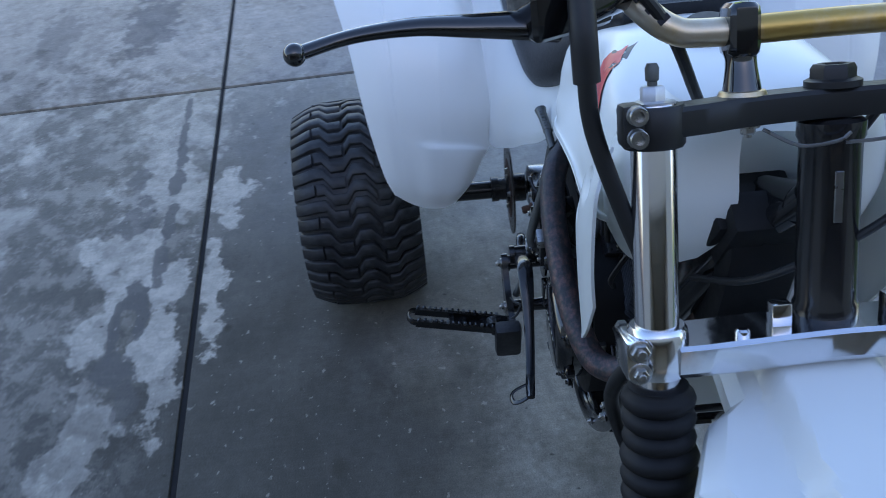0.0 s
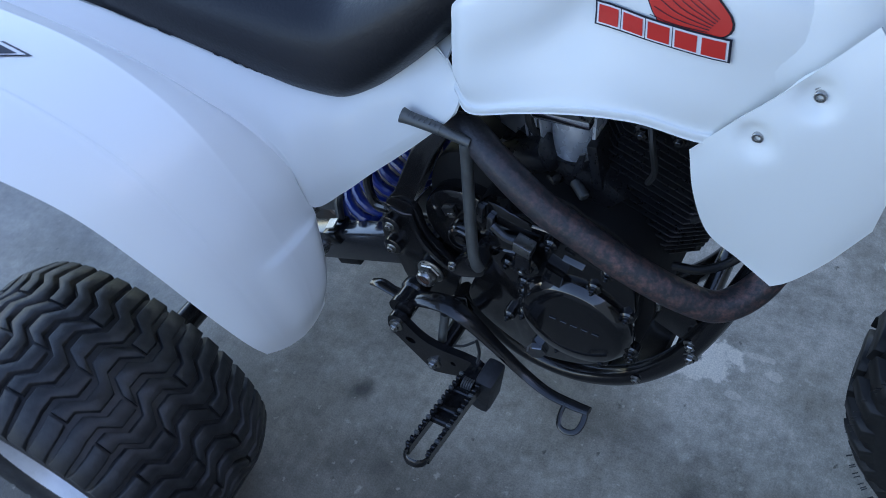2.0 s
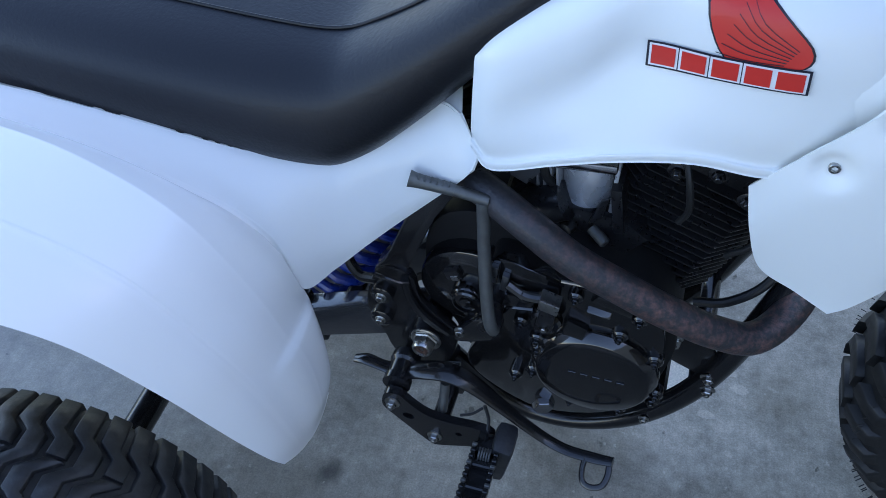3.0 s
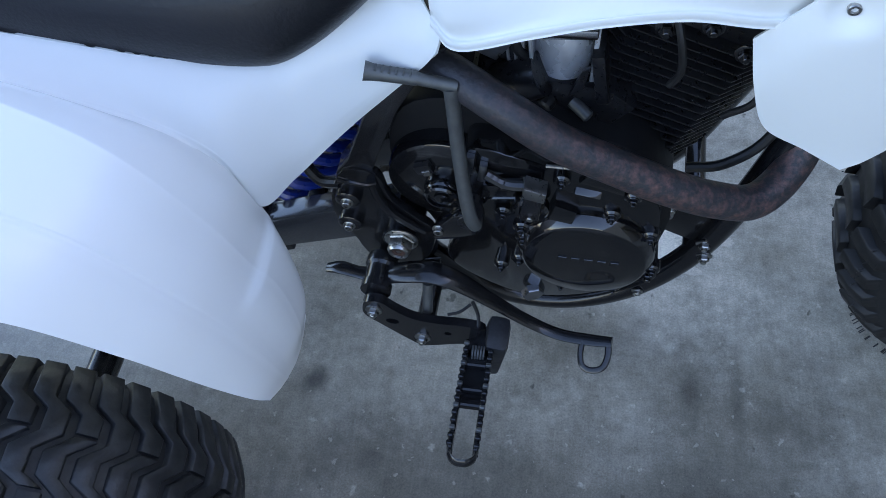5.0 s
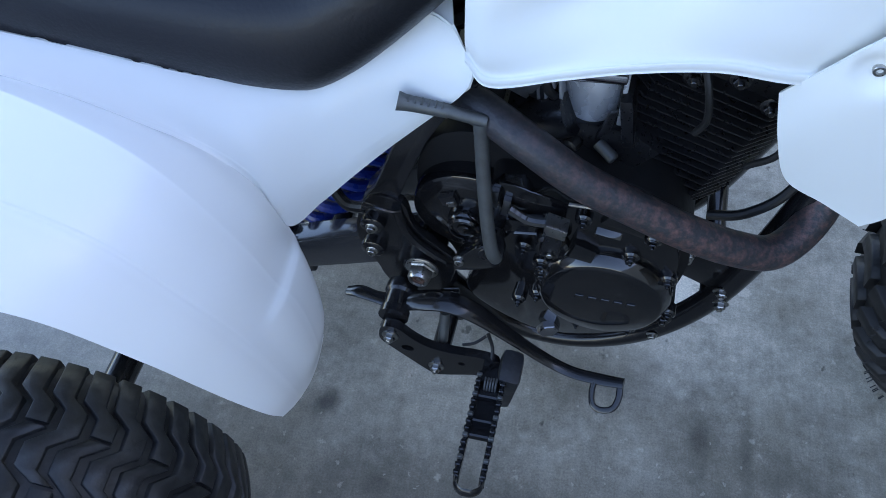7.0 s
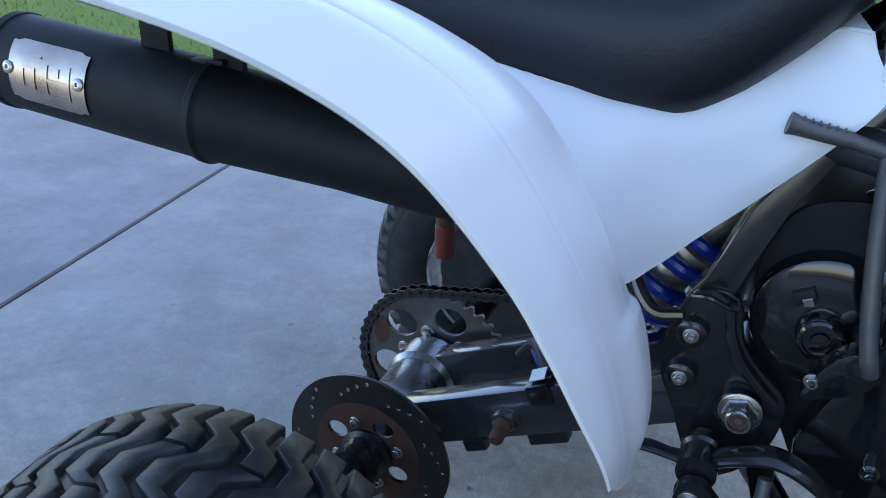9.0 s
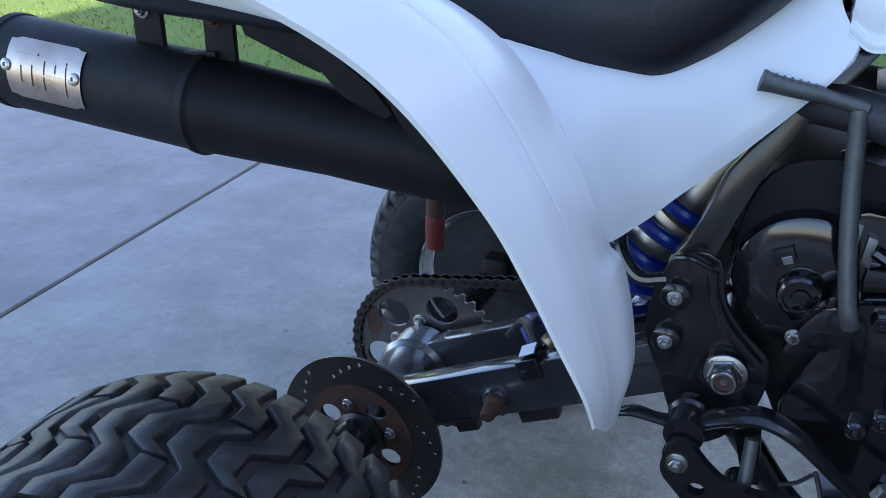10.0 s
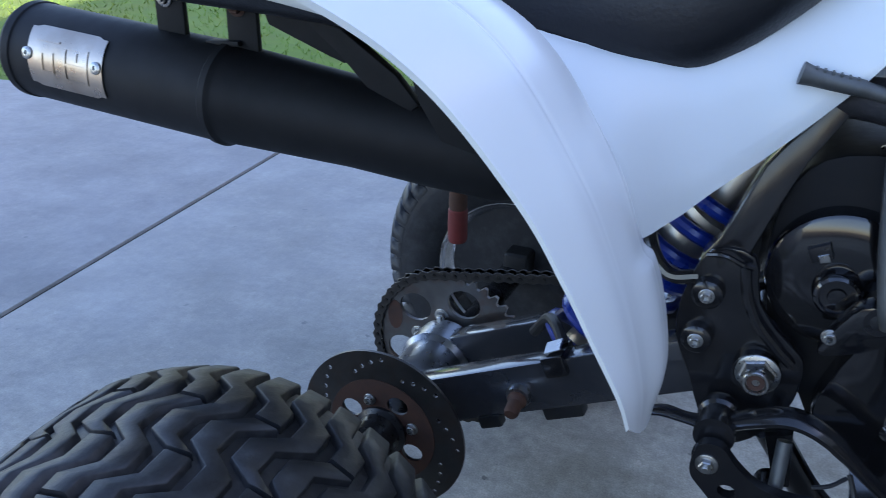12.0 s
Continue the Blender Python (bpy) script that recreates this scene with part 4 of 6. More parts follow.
def fin(h, thick=0.003):
    """One plate of the cooling stack with a wide rear chamfer and a narrow front one."""
    o = [(-0.040, -0.110), (0.066, -0.110), (0.083, -0.092), (0.083, 0.092), (0.066, 0.110), (-0.040, 0.110), (-0.085, 0.062), (-0.085, -0.062)]
    b2 = bmesh.new()
    loops = [[b2.verts.new((x * g, y * g, z)) for x, y in o] for z, g in ((-thick / 2, 0.985), (-thick / 4, 1), (thick / 4, 1), (thick / 2, 0.985))]
    for p, q in zip(loops, loops[1:]):
        for k in range(8):
            b2.faces.new((p[k], p[(k + 1) % 8], q[(k + 1) % 8], q[k]))
    b2.faces.new(loops[0][::-1])
    b2.faces.new(loops[-1])
    b3 = bmesh.new()
    merge(b3, b2, CY @ Matrix.Translation((0.008, 0, h - 0.004)))
    return part("cooling_fin", b3, CAST, cylinder, "", 30)


for k in range(-4, 13):
    fin(-0.002 + k * 0.0112)
for a, y in ((0.015, -0.100), (0.055, -0.095), (-0.03, -0.098)):
    bar("head_stud", [CY @ Vector((a, y, -0.01)), CY @ Vector((a, y, 0.145))], 0.006, CAST, cylinder, "", 10, 1)
slab("rocker_cover", rounded([(0.69, 0.735), (0.735, 0.775), (0.79, 0.765), (0.80, 0.71), (0.75, 0.69), (0.70, 0.70)]), -0.06, 0.06, CAST, cylinder, "", 0.006)
for x, z in ((0.700, 0.758), (0.742, 0.764), (0.778, 0.735)):
    bolt((x, -0.100, z), cylinder, BOLT_B)
bar("oil_line", [(0.70, -0.09, 0.79), (0.715, -0.112, 0.755), (0.722, -0.112, 0.715), (0.715, -0.108, 0.69)], 0.004, CABLE, cylinder, "", 8)
bar("plug_lead", [(0.775, -0.11, 0.655), (0.80, -0.12, 0.70), (0.80, -0.09, 0.76), (0.76, -0.03, 0.81)], 0.004, CABLE, cylinder, "", 8)

# carburettor
bm = bmesh.new()
lathe(bm, [(0.002, 0.052), (0.028, 0.052), (0.0305, 0.049), (0.0305, -0.046), (0.029, -0.051), (0.022, -0.056), (0.002, -0.058)], pose(0.606, -0.062, 0.697, -5, 0, 0), 48)
box(bm, (0.005, 0.060, 0.098), pose(0.6395, -0.062, 0.698), 0.0015, 2)
carb = part("carburettor", bm, CARB, atc, "smooth aluminium carburettor", 40)
for k in range(4):
    part("carb_rib", box(bmesh.new(), (0.0035, 0.068 - 0.006 * k, 0.082 - 0.008 * k), pose(0.577 - 0.0085 * k, -0.066, 0.690, 0, -6, 0), 0.001, 1), CASTALU, carb)
slab("cable_guide", [(0.618, 0.655), (0.632, 0.668), (0.636, 0.700), (0.628, 0.694), (0.622, 0.672)], -0.106, -0.101, CAST, carb, "", 0.001)
turned("idle_knob", [(0.009, 0.0), (0.010, 0.004), (0.009, 0.012), (0.006, 0.014)], aim((0.598, -0.098, 0.640), (-0.5, -1, -0.1)), CABLE, carb, "", 10)
turned("idle_knob", [(0.007, 0.0), (0.007, 0.024), (0.005, 0.026)], aim((0.622, -0.100, 0.643), (0.9, -0.6, -0.35)), KICK, carb, "", 12)
turned("float_bowl", [(0.024, 0), (0.024, 0.030), (0.020, 0.036), (0.01, 0.038)], pose(0.608, -0.052, 0.642, 180, 0, 0), CAST, carb, "", 28)
part("carb_top", box(bmesh.new(), (0.075, 0.085, 0.012), pose(0.602, -0.065, 0.742, 0, -6, 0), 0.003), ALU, carb)
part("intake_flange", box(bmesh.new(), (0.014, 0.09, 0.07), pose(0.648, -0.06, 0.680, 0, -10, 0), 0.004), CAST, carb)
turned("intake_boot", [(0.034, 0), (0.030, 0.03), (0.032, 0.035), (0.030, 0.07), (0.034, 0.09)], aim((0.572, -0.06, 0.692), (-1, 0.15, 0.12)), RUBBER, carb, "black rubber intake boot", 28)
bar("fuel_hose", [(0.56, -0.05, 0.80), (0.556, -0.088, 0.755), (0.560, -0.098, 0.715), (0.575, -0.092, 0.69)], 0.0055, CABLE, carb, "", 10)
bar("throttle_cable", [(0.60, -0.065, 0.75), (0.615, -0.075, 0.80), (0.68, -0.08, 0.84)], 0.004, CABLE, carb, "", 8)
slab("bracket", [(0.515, 0.735), (0.552, 0.748), (0.556, 0.715), (0.540, 0.690), (0.520, 0.70)], -0.098, -0.092, STEEL, carb, "", 0.001)
for x, z in ((0.521, 0.600), (0.535, 0.588)):
    slab("clip", [(x - 0.005, z - 0.014), (x + 0.004, z - 0.016), (x + 0.006, z + 0.012), (x - 0.002, z + 0.014)], -0.168, -0.160, STEEL, engine, "", 0.001)

# ---- exhaust
pipe = bar("exhaust_pipe", [(0.10, -0.052, 0.576), (0.180, -0.054, 0.572), (0.245, -0.060, 0.607), (0.30, -0.068, 0.645), (0.38, -0.086, 0.682), (0.44, -0.106, 0.700), (0.490, -0.130, 0.706), (0.552, -0.162, 0.697), (0.61, -0.172, 0.664), (0.67, -0.172, 0.634), (0.73, -0.168, 0.603), (0.788, -0.157, 0.574), (0.834, -0.138, 0.557), (0.868, -0.100, 0.575), (0.880, -0.064, 0.625), (0.866, -0.035, 0.69), (0.81, -0.01, 0.73), (0.77, 0.0, 0.735)], 0.0200, PIPE, atc, "rust-stained black exhaust pipe", 22)
mm = aim((-0.262, -0.05, 0.603), (1, 0.0, -0.075))
muffler = turned("muffler", [(0.024, -0.315), (0.026, -0.350), (0.040, -0.353), (0.056, -0.351), (0.0635, -0.343), (0.066, -0.330), (0.066, -0.008), (0.069, -0.005), (0.0695, 0.004), (0.066, 0.009), (0.0645, 0.012), (0.0565, 0.19), (0.0565, 0.30), (0.054, 0.385), (0.042, 0.42), (0.0205, 0.44)], mm, MUFF, atc, "black painted exhaust canister", 56)
turned("end_ring", [(0.0655, -0.337), (0.068, -0.335), (0.068, -0.323), (0.0655, -0.321)], mm, MUFF, muffler, "", 56)
# maker's plate on the can: a curved aluminium tag with plain raised bars and two rivets


def can_point(s, ang, r):
    a = radians(ang)
    return mm @ Vector((0, 0, s)) + Vector((0, -math.cos(a), math.sin(a))) * r


rows = []
for i in range(17):
    s = -0.284 + 0.128 * i / 16
    notch = 0.0 if 1 < i < 15 else 3.0
    rows.append([tuple(can_point(s, -22 + notch + (72 - 2 * notch) * j / 12, 0.0672)) for j in range(13)])
bm = bmesh.new()
sheet(bm, rows)
thicken(bm, -0.0012)
tag = part("maker_plate", bm, TAG, muffler, "embossed bare aluminium tag")
for s in (-0.284, -0.166):
    turned("rivet", [(0.0085, -0.001), (0.0085, 0.003), (0.006, 0.0045), (0.003, 0.0045), (0.002, 0.002)], aim(can_point(s, 14, 0.067), can_point(s, 14, 1.0) - can_point(s, 14, 0.067)), ZINC, tag, "", 20)
EMBOSSED = [(0.012, 0.054, 44, 46.5), (0.024, 0.046, 9, 11.5), (0.024, 0.046, 30, 32.5), (0.024, 0.027, 11.5, 30), (0.043, 0.046, 11.5, 30)]
EMBOSSED += [(0.064, 0.104, b, b + 2.5) for b in (5, 22, 40)] + [(a, a + 0.003, b, b + 15) for a in (0.064, 0.101) for b in (7.5, 24.5)] + [(0.082, 0.086, 28, 38)]
for i0, i1, b0, b1 in EMBOSSED:
    grid = [[tuple(can_point(-0.284 + i0 + (i1 - i0) * i / 4, b0 - 13 + (b1 - b0) * j / 4, 0.0688)) for j in range(5)] for i in range(5)]
    bm = bmesh.new()
    sheet(bm, grid)
    thicken(bm, -0.0008)
    part("raised_bar", bm, TAG, tag)
RUSTY = bolt_mesh(0.010, 0.010, 0.014, mtl=RUST)
for x0 in (-0.348, -0.236):
    h = slab("hanger", [(x0 - 0.023, 0.655), (x0 + 0.023, 0.652), (x0 + 0.022, 0.762), (x0 - 0.022, 0.764)], -0.055, -0.045, MUFF, muffler, "black muffler hanger", 0.003)
    bolt((x0 - 0.004, -0.056, 0.718), h, BOLT_M if x0 < -0.3 else RUSTY)

for x0 in (-0.37, -0.262):
    part("weld_tab", box(bmesh.new(), (0.05, 0.018, 0.007), pose(x0, -0.055, 0.670, 0, -4, 0), 0.002), MUFF, muffler)

# ---- frame
frame_root = bar("frame", [(0.455, -0.125, 0.345), (0.52, -0.112, 0.252), (0.585, -0.106, 0.216), (0.66, -0.104, 0.222), (0.734, -0.102, 0.270), (0.790, -0.100, 0.352), (0.826, -0.098, 0.455), (0.862, -0.080, 0.60), (0.90, -0.055, 0.74), (0.945, -0.015, 0.88), (0.99, 0.02, 0.985)], 0.0165, FRAME, atc, "black painted tubular frame", 16)
slab("head_gusset", rounded([(0.86, 0.93), (0.965, 0.92), (0.975, 0.81), (0.95, 0.72), (0.88, 0.75)], 3), -0.040, 0.040, GRIME, frame_root, "black box behind the steering head", 0.008)
bar("cradle_tube", [(0.455, 0.125, 0.345), (0.52, 0.112, 0.252), (0.585, 0.106, 0.216), (0.66, 0.104, 0.222), (0.734, 0.102, 0.270), (0.790, 0.100, 0.352), (0.826, 0.098, 0.455), (0.862, 0.080, 0.60), (0.90, 0.065, 0.74), (0.945, 0.045, 0.88), (0.99, 0.022, 0.985)], 0.0165, FRAME, frame_root, "", 16)
for x, z in ((0.60, 0.216), (0.80, 0.385)):
    bar("cross_tube", [(x, -0.10, z), (x, 0.10, z)], 0.014, FRAME, frame_root, "", 14, 1)
bar("backbone", [(0.985, 0.02, 0.97), (0.86, 0.01, 0.90), (0.70, 0, 0.865), (0.52, 0, 0.81), (0.44, 0, 0.74)], 0.022, FRAME, frame_root, "", 16)
for s in (-1, 1):
    slab("pivot_plate", rounded([(0.352, 0.505), (0.372, 0.552), (0.412, 0.552), (0.424, 0.505), (0.452, 0.472), (0.472, 0.452), (0.474, 0.420), (0.462, 0.378), (0.428, 0.340), (0.395, 0.345), (0.368, 0.41), (0.349, 0.455)], 3), 0.160 * s, 0.148 * s, FRAME, frame_root, "black pivot plate", 0.003)
    lean_in = Matrix.Identity(4)
    lean_in[1][2], lean_in[1][3] = -0.16 * s, 0.16 * s * 0.54
    part("rear_upright", plate(bmesh.new(), [(0.362, 0.540), (0.378, 0.564), (0.391, 0.600), (0.405, 0.638), (0.440, 0.690), (0.480, 0.755), (0.515, 0.755), (0.470, 0.695), (0.441, 0.645), (0.420, 0.590), (0.404, 0.545), (0.385, 0.532)], 0.158 * s, 0.122 * s, 0.003, 2, lean_in), FRAME, frame_root, "flat black frame upright")
    bar("seat_rail", [(0.50, 0.07 * s, 0.78), (0.30, 0.095 * s, 0.715), (0.10, 0.105 * s, 0.700), (-0.20, 0.105 * s, 0.754), (-0.40, 0.10 * s, 0.786)], 0.013, FRAME, frame_root, "", 14)
slab("tail_strut", [(-0.150, 0.760), (-0.122, 0.742), (-0.069, 0.718), (-0.033, 0.695), (0.006, 0.669), (0.034, 0.638), (0.024, 0.630), (-0.030, 0.651), (-0.066, 0.686), (-0.110, 0.720), (-0.160, 0.750)], -0.108, -0.094, MUFF, frame_root, "flat black tail strut", 0.002)
slab("tail_gusset", [(-0.190, 0.775), (-0.163, 0.709), (-0.085, 0.681), (-0.063, 0.674), (-0.056, 0.680), (-0.122, 0.742), (-0.125, 0.775)], -0.101, -0.095, MUFF, frame_root, "black tail gusset", 0.0015)
# added black slab that fills the dark area below the fender rim
slab("under_fender_slab", [(-0.080, 0.752), (-0.049, 0.728), (-0.036, 0.719), (0.021, 0.692), (0.038, 0.676), (0.048, 0.648), (0.074, 0.610), (0.160, 0.590), (0.170, 0.660), (0.060, 0.715), (-0.030, 0.748)], -0.134, -0.128, MUFF, frame_root, "flat black slab under the fender rim", 0.0015)
bar("weld_bead", [(0.370, -0.172, 0.552), (0.386, -0.177, 0.556), (0.402, -0.174, 0.549), (0.412, -0.168, 0.545)], 0.003, FRAME, frame_root, "", 8)
bar("plate_rib", [(0.405, -0.163, 0.545), (0.411, -0.165, 0.515), (0.424, -0.166, 0.488), (0.445, -0.165, 0.464), (0.462, -0.163, 0.448)], 0.0055, FRAME, frame_root, "", 10)
turned("pivot_sleeve", [(0.026, -0.15), (0.026, 0.15)], pose(0.432, 0, 0.432, 90, 0, 0), FRAME, frame_root, "", 28)
turned("pivot_sleeve", [(0.024, 0.155), (0.023, 0.170), (0.020, 0.172)], pose(0.432, 0, 0.432, 90, 0, 0), FRAME, frame_root, "", 28)
nut = turned("pivot_washer", [(0.0215, 0.0), (0.0215, 0.002), (0.020, 0.003)], aim((0.434, -0.171, 0.435), RIGHT), ZINC, frame_root, "bright washer", 28)
turned("pivot_nut", [(0.0185, 0.003), (0.0185, 0.005), (0.0165, 0.0065), (0.0165, 0.0145), (0.0150, 0.0165)], aim((0.434, -0.171, 0.435), RIGHT, 15), ZINC, nut, "large bright pivot nut", 6)
turned("nut_collar", [(0.0140, 0.014), (0.0138, 0.019), (0.0120, 0.0215), (0.0100, 0.0215), (0.0092, 0.0180)], aim((0.434, -0.171, 0.435), RIGHT), ZINC, nut, "", 24)
turned("pivot_end", [(0.0090, 0.017), (0.0086, 0.0190), (0.004, 0.0192), (0.0036, 0.0175), (0.0005, 0.0175)], aim((0.434, -0.171, 0.435), RIGHT), RUST, nut, "rusty pivot bolt end", 18)
for x, z in ((0.375, 0.509), (0.371, 0.458)):
    turned("boss", [(0.016, 0), (0.015, 0.014), (0.012, 0.016)], pose(x, -0.158, z, 90, 0, 0), FRAME, frame_root, "", 20)
    bolt((x, -0.173, z), frame_root, BOLT_S)
slab("lower_lug", [(0.452, 0.36), (0.470, 0.30), (0.485, 0.305), (0.478, 0.37)], -0.165, -0.15, FRAME, frame_root, "", 0.003)
bar("shock_bracket", [(0.365, -0.155, 0.520), (0.335, -0.148, 0.512), (0.312, -0.13, 0.528), (0.300, -0.10, 0.55)], 0.0075, FRAME, frame_root, "", 10)
for x, z, d in ((0.812, 0.392, -0.113), (0.808, 0.416, -0.110), (0.754, 0.487, -0.112), (0.850, 0.53, -0.100), (0.744, 0.288, -0.117)):
    bolt((x, d, z), frame_root, BOLT_M if x > 0.8 else BOLT_S, (0, -1, -0.25))
slab("engine_mount", [(0.735, 0.43), (0.80, 0.40), (0.815, 0.435), (0.80, 0.47), (0.755, 0.50), (0.738, 0.48)], -0.100, -0.088, FRAME, frame_root, "", 0.002)
bar("mount_stud", [(0.754, -0.112, 0.470), (0.754, -0.112, 0.505)], 0.006, ZINC, frame_root, "bright mounting stud", 10, 1)
bar("wiring", [(0.76, -0.095, 0.545), (0.80, -0.095, 0.560), (0.838, -0.085, 0.605), (0.86, -0.06, 0.70), (0.90, -0.03, 0.82)], 0.006, CABLE, frame_root, "black cable", 10)
bar("wiring", [(0.60, 0.03, 0.80), (0.70, -0.04, 0.815), (0.80, -0.05, 0.80), (0.90, -0.03, 0.84)], 0.005, CABLE, frame_root, "", 8)
part("coil_box", box(bmesh.new(), (0.06, 0.05, 0.05), pose(0.90, 0.0, 0.80, 0, 20, 0), 0.006), CABLE, frame_root, "black ignition box")
# added dark block that stands in for the shade of the cavity
part("cavity_fill", box(bmesh.new(), (0.05, 0.12, 0.10), pose(0.945, 0.015, 0.905, 0, 24, 0), 0.010, 2), GRIME, frame_root, "dark block filling the shaded cavity behind the steering head")
part("horn_box", box(bmesh.new(), (0.05, 0.06, 0.05), pose(0.93, -0.03, 0.915, 0, 25, 10), 0.006), GRIME, frame_root)
slab("skid_plate", [(0.56, 0.200), (0.69, 0.208), (0.77, 0.285), (0.765, 0.291), (0.688, 0.215), (0.56, 0.207)], -0.09, 0.09, FRAME, frame_root, "", 0.002)

# ---- kick lever
kick = bar("kick_lever", [(0.532, -0.194, 0.524), (0.527, -0.196, 0.540), (0.520, -0.188, 0.575), (0.512, -0.174, 0.63), (0.507, -0.164, 0.68), (0.504, -0.159, 0.712)], 0.0080, KICK, atc, "worn grey steel kick-start lever", 12)
bar("kick_pedal", [(0.510, -0.158, 0.713), (0.484, -0.160, 0.719), (0.458, -0.162, 0.725)], 0.0068, KICK, kick, "", 12)
bar("kick_grip", [(0.472, -0.161, 0.722), (0.445, -0.163, 0.726), (0.430, -0.165, 0.729), (0.421, -0.166, 0.731)], [0.0076, 0.0080, 0.0086, 0.0102], KICK, kick, "", 12)
for k in range(7):
    f = k / 6
    p = Vector((0.466, -0.1615, 0.7292)).lerp(Vector((0.426, -0.166, 0.7372)), f)
    part("grip_rib", box(bmesh.new(), (0.0026, 0.009, 0.0034), Matrix.Translation(p) @ pose(0, 0, 0, 0, 14, 0), 0.0008, 1), KICK, kick)
turned("kick_knuckle", [(0.012, -0.05), (0.012, 0.0), (0.0140, 0.003), (0.0150, 0.006), (0.0150, 0.023), (0.0130, 0.0265), (0.008, 0.0265), (0.007, 0.025), (0.001, 0.025)], pose(0.524, -0.168, 0.526, 90, 0, 0), CAST, kick, "", 24)
slab("kick_boss", rounded([(0.480, 0.488), (0.492, 0.482), (0.530, 0.500), (0.540, 0.522), (0.522, 0.540), (0.502, 0.530)], 3), -0.194, -0.168, BLACK, kick, "", 0.005)
bolt((0.488, -0.190, 0.501), kick, BOLT_S)

# ---- foot peg, its bracket, and the brake pedal
bracket = part("peg_bracket", pierced(rounded([(0.390, 0.365), (0.396, 0.383), (0.415, 0.386), (0.432, 0.368), (0.455, 0.351), (0.487, 0.347), (0.523, 0.350), (0.548, 0.342), (0.546, 0.300), (0.516, 0.296), (0.472, 0.277), (0.455, 0.280), (0.405, 0.330), (0.391, 0.347)], 3), [ring(0.427, 0.337, 0.009, 0.0075, 10), ring(0.500, 0.322, 0.005, 0.005, 8)], -0.226, -0.238), FRAME, atc, "black foot peg bracket")
for x, z in ((0.405, 0.363), (0.465, 0.301)):
    turned("spacer", [(0.015, 0.155), (0.013, 0.16), (0.013, 0.220), (0.0165, 0.222), (0.0165, 0.227)], pose(x, 0, z, 90, 0, 0), FRAME, bracket, "", 22)
    bolt((x, -0.238, z), bracket)
turned("pedal_hub", [(0.020, 0.172), (0.021, 0.178), (0.021, 0.186), (0.018, 0.19), (0.018, 0.21), (0.020, 0.212), (0.020, 0.222)], pose(0.406, 0, 0.385, 90, 0, 0), FRAME, bracket, "", 24)
part("stop_block", box(bmesh.new(), (0.030, 0.05, 0.085), pose(0.562, -0.243, 0.316, 0, 8, 0), 0.010, 2), RUBBER, bracket, "black rubber block")
# peg: two toothed rails, an end loop and cross bars
PEG = Matrix.Translation((0.545, -0.243, 0.332)) @ Vector((0.004, -0.187, 0.054)).to_track_quat("X", "Z").to_matrix().to_4x4()
peg = part("foot_peg", box(bmesh.new(), (0.035, 0.030, 0.030), PEG @ pose(0.012, 0, 0), 0.005), FRAME, atc, "black toothed steel foot peg")
for s in (-1, 1):
    rail = part("peg_rail", box(bmesh.new(), (0.165, 0.0065, 0.018), PEG @ pose(0.095, s * 0.0150, 0.003), 0.0015, 1), FRAME, peg)
    for k in range(15):
        part("tooth", box(bmesh.new(), (0.0055, 0.0070, 0.006), PEG @ pose(0.022 + k * 0.0108, s * 0.0158, 0.0135), 0.0012, 1), KICK if k % 3 == 0 else FRAME, rail)
bm = bmesh.new()
tube(bm, [PEG @ Vector((0.172, 0.0155, 0.004)), PEG @ Vector((0.184, 0.0145, 0.004)), PEG @ Vector((0.191, 0.007, 0.004)), PEG @ Vector((0.192, 0, 0.004)), PEG @ Vector((0.191, -0.007, 0.004)), PEG @ Vector((0.184, -0.0145, 0.004)), PEG @ Vector((0.172, -0.0155, 0.004))], 0.005, 8, 4, (0.5, 1.5))
part("peg_end", bm, FRAME, peg)
for k, d in ((0.045, 0.012), (0.085, 0.010), (0.108, 0.010)):
    part("peg_bar", box(bmesh.new(), (d, 0.030, 0.010), PEG @ pose(k, 0, 0.002), 0.002, 1), FRAME, peg)
part("peg_web", box(bmesh.new(), (0.095, 0.028, 0.005), PEG @ pose(0.062, 0, -0.004), 0.001, 1), FRAME, peg)
bm = bmesh.new()
for k in range(5):
    tube(bm, [PEG @ Vector((0.03 + 0.011 * math.cos(a), (k - 2) * 0.0035, 0.004 + 0.011 * math.sin(a))) for a in (2 * math.pi * j / 10 for j in range(11))], 0.0015, 6, 1)
part("return_spring", bm, KICK, peg, "coiled return spring")
pedal = bar("brake_pedal", [(0.333, -0.190, 0.372), (0.352, -0.192, 0.380), (0.378, -0.196, 0.381), (0.405, -0.198, 0.384), (0.44, -0.199, 0.402), (0.475, -0.200, 0.412), (0.51, -0.201, 0.399), (0.555, -0.203, 0.362), (0.605, -0.207, 0.326), (0.645, -0.212, 0.312), (0.685, -0.217, 0.318), (0.712, -0.220, 0.326)],
            [0.007, 0.0095, 0.009, 0.013, 0.015, 0.0155, 0.014, 0.0105, 0.009, 0.0085, 0.0085, 0.0075], FRAME, atc, "glossy black steel brake pedal", 14, 6, (0.50, 1.0), (0, 1, 0))
bar("pedal_loop", [(0.708, -0.222, 0.324), (0.709, -0.236, 0.314), (0.704, -0.248, 0.305), (0.690, -0.252, 0.301), (0.678, -0.247, 0.302), (0.674, -0.233, 0.309), (0.675, -0.219, 0.318)], 0.0032, FRAME, pedal, "bent wire toe loop", 8, 4, (1.4, 0.7))
bar("zip_tie", [(0.530, -0.214, 0.375), (0.538, -0.222, 0.356), (0.540, -0.236, 0.345)], 0.0026, CABLE, pedal, "", 6, 3)
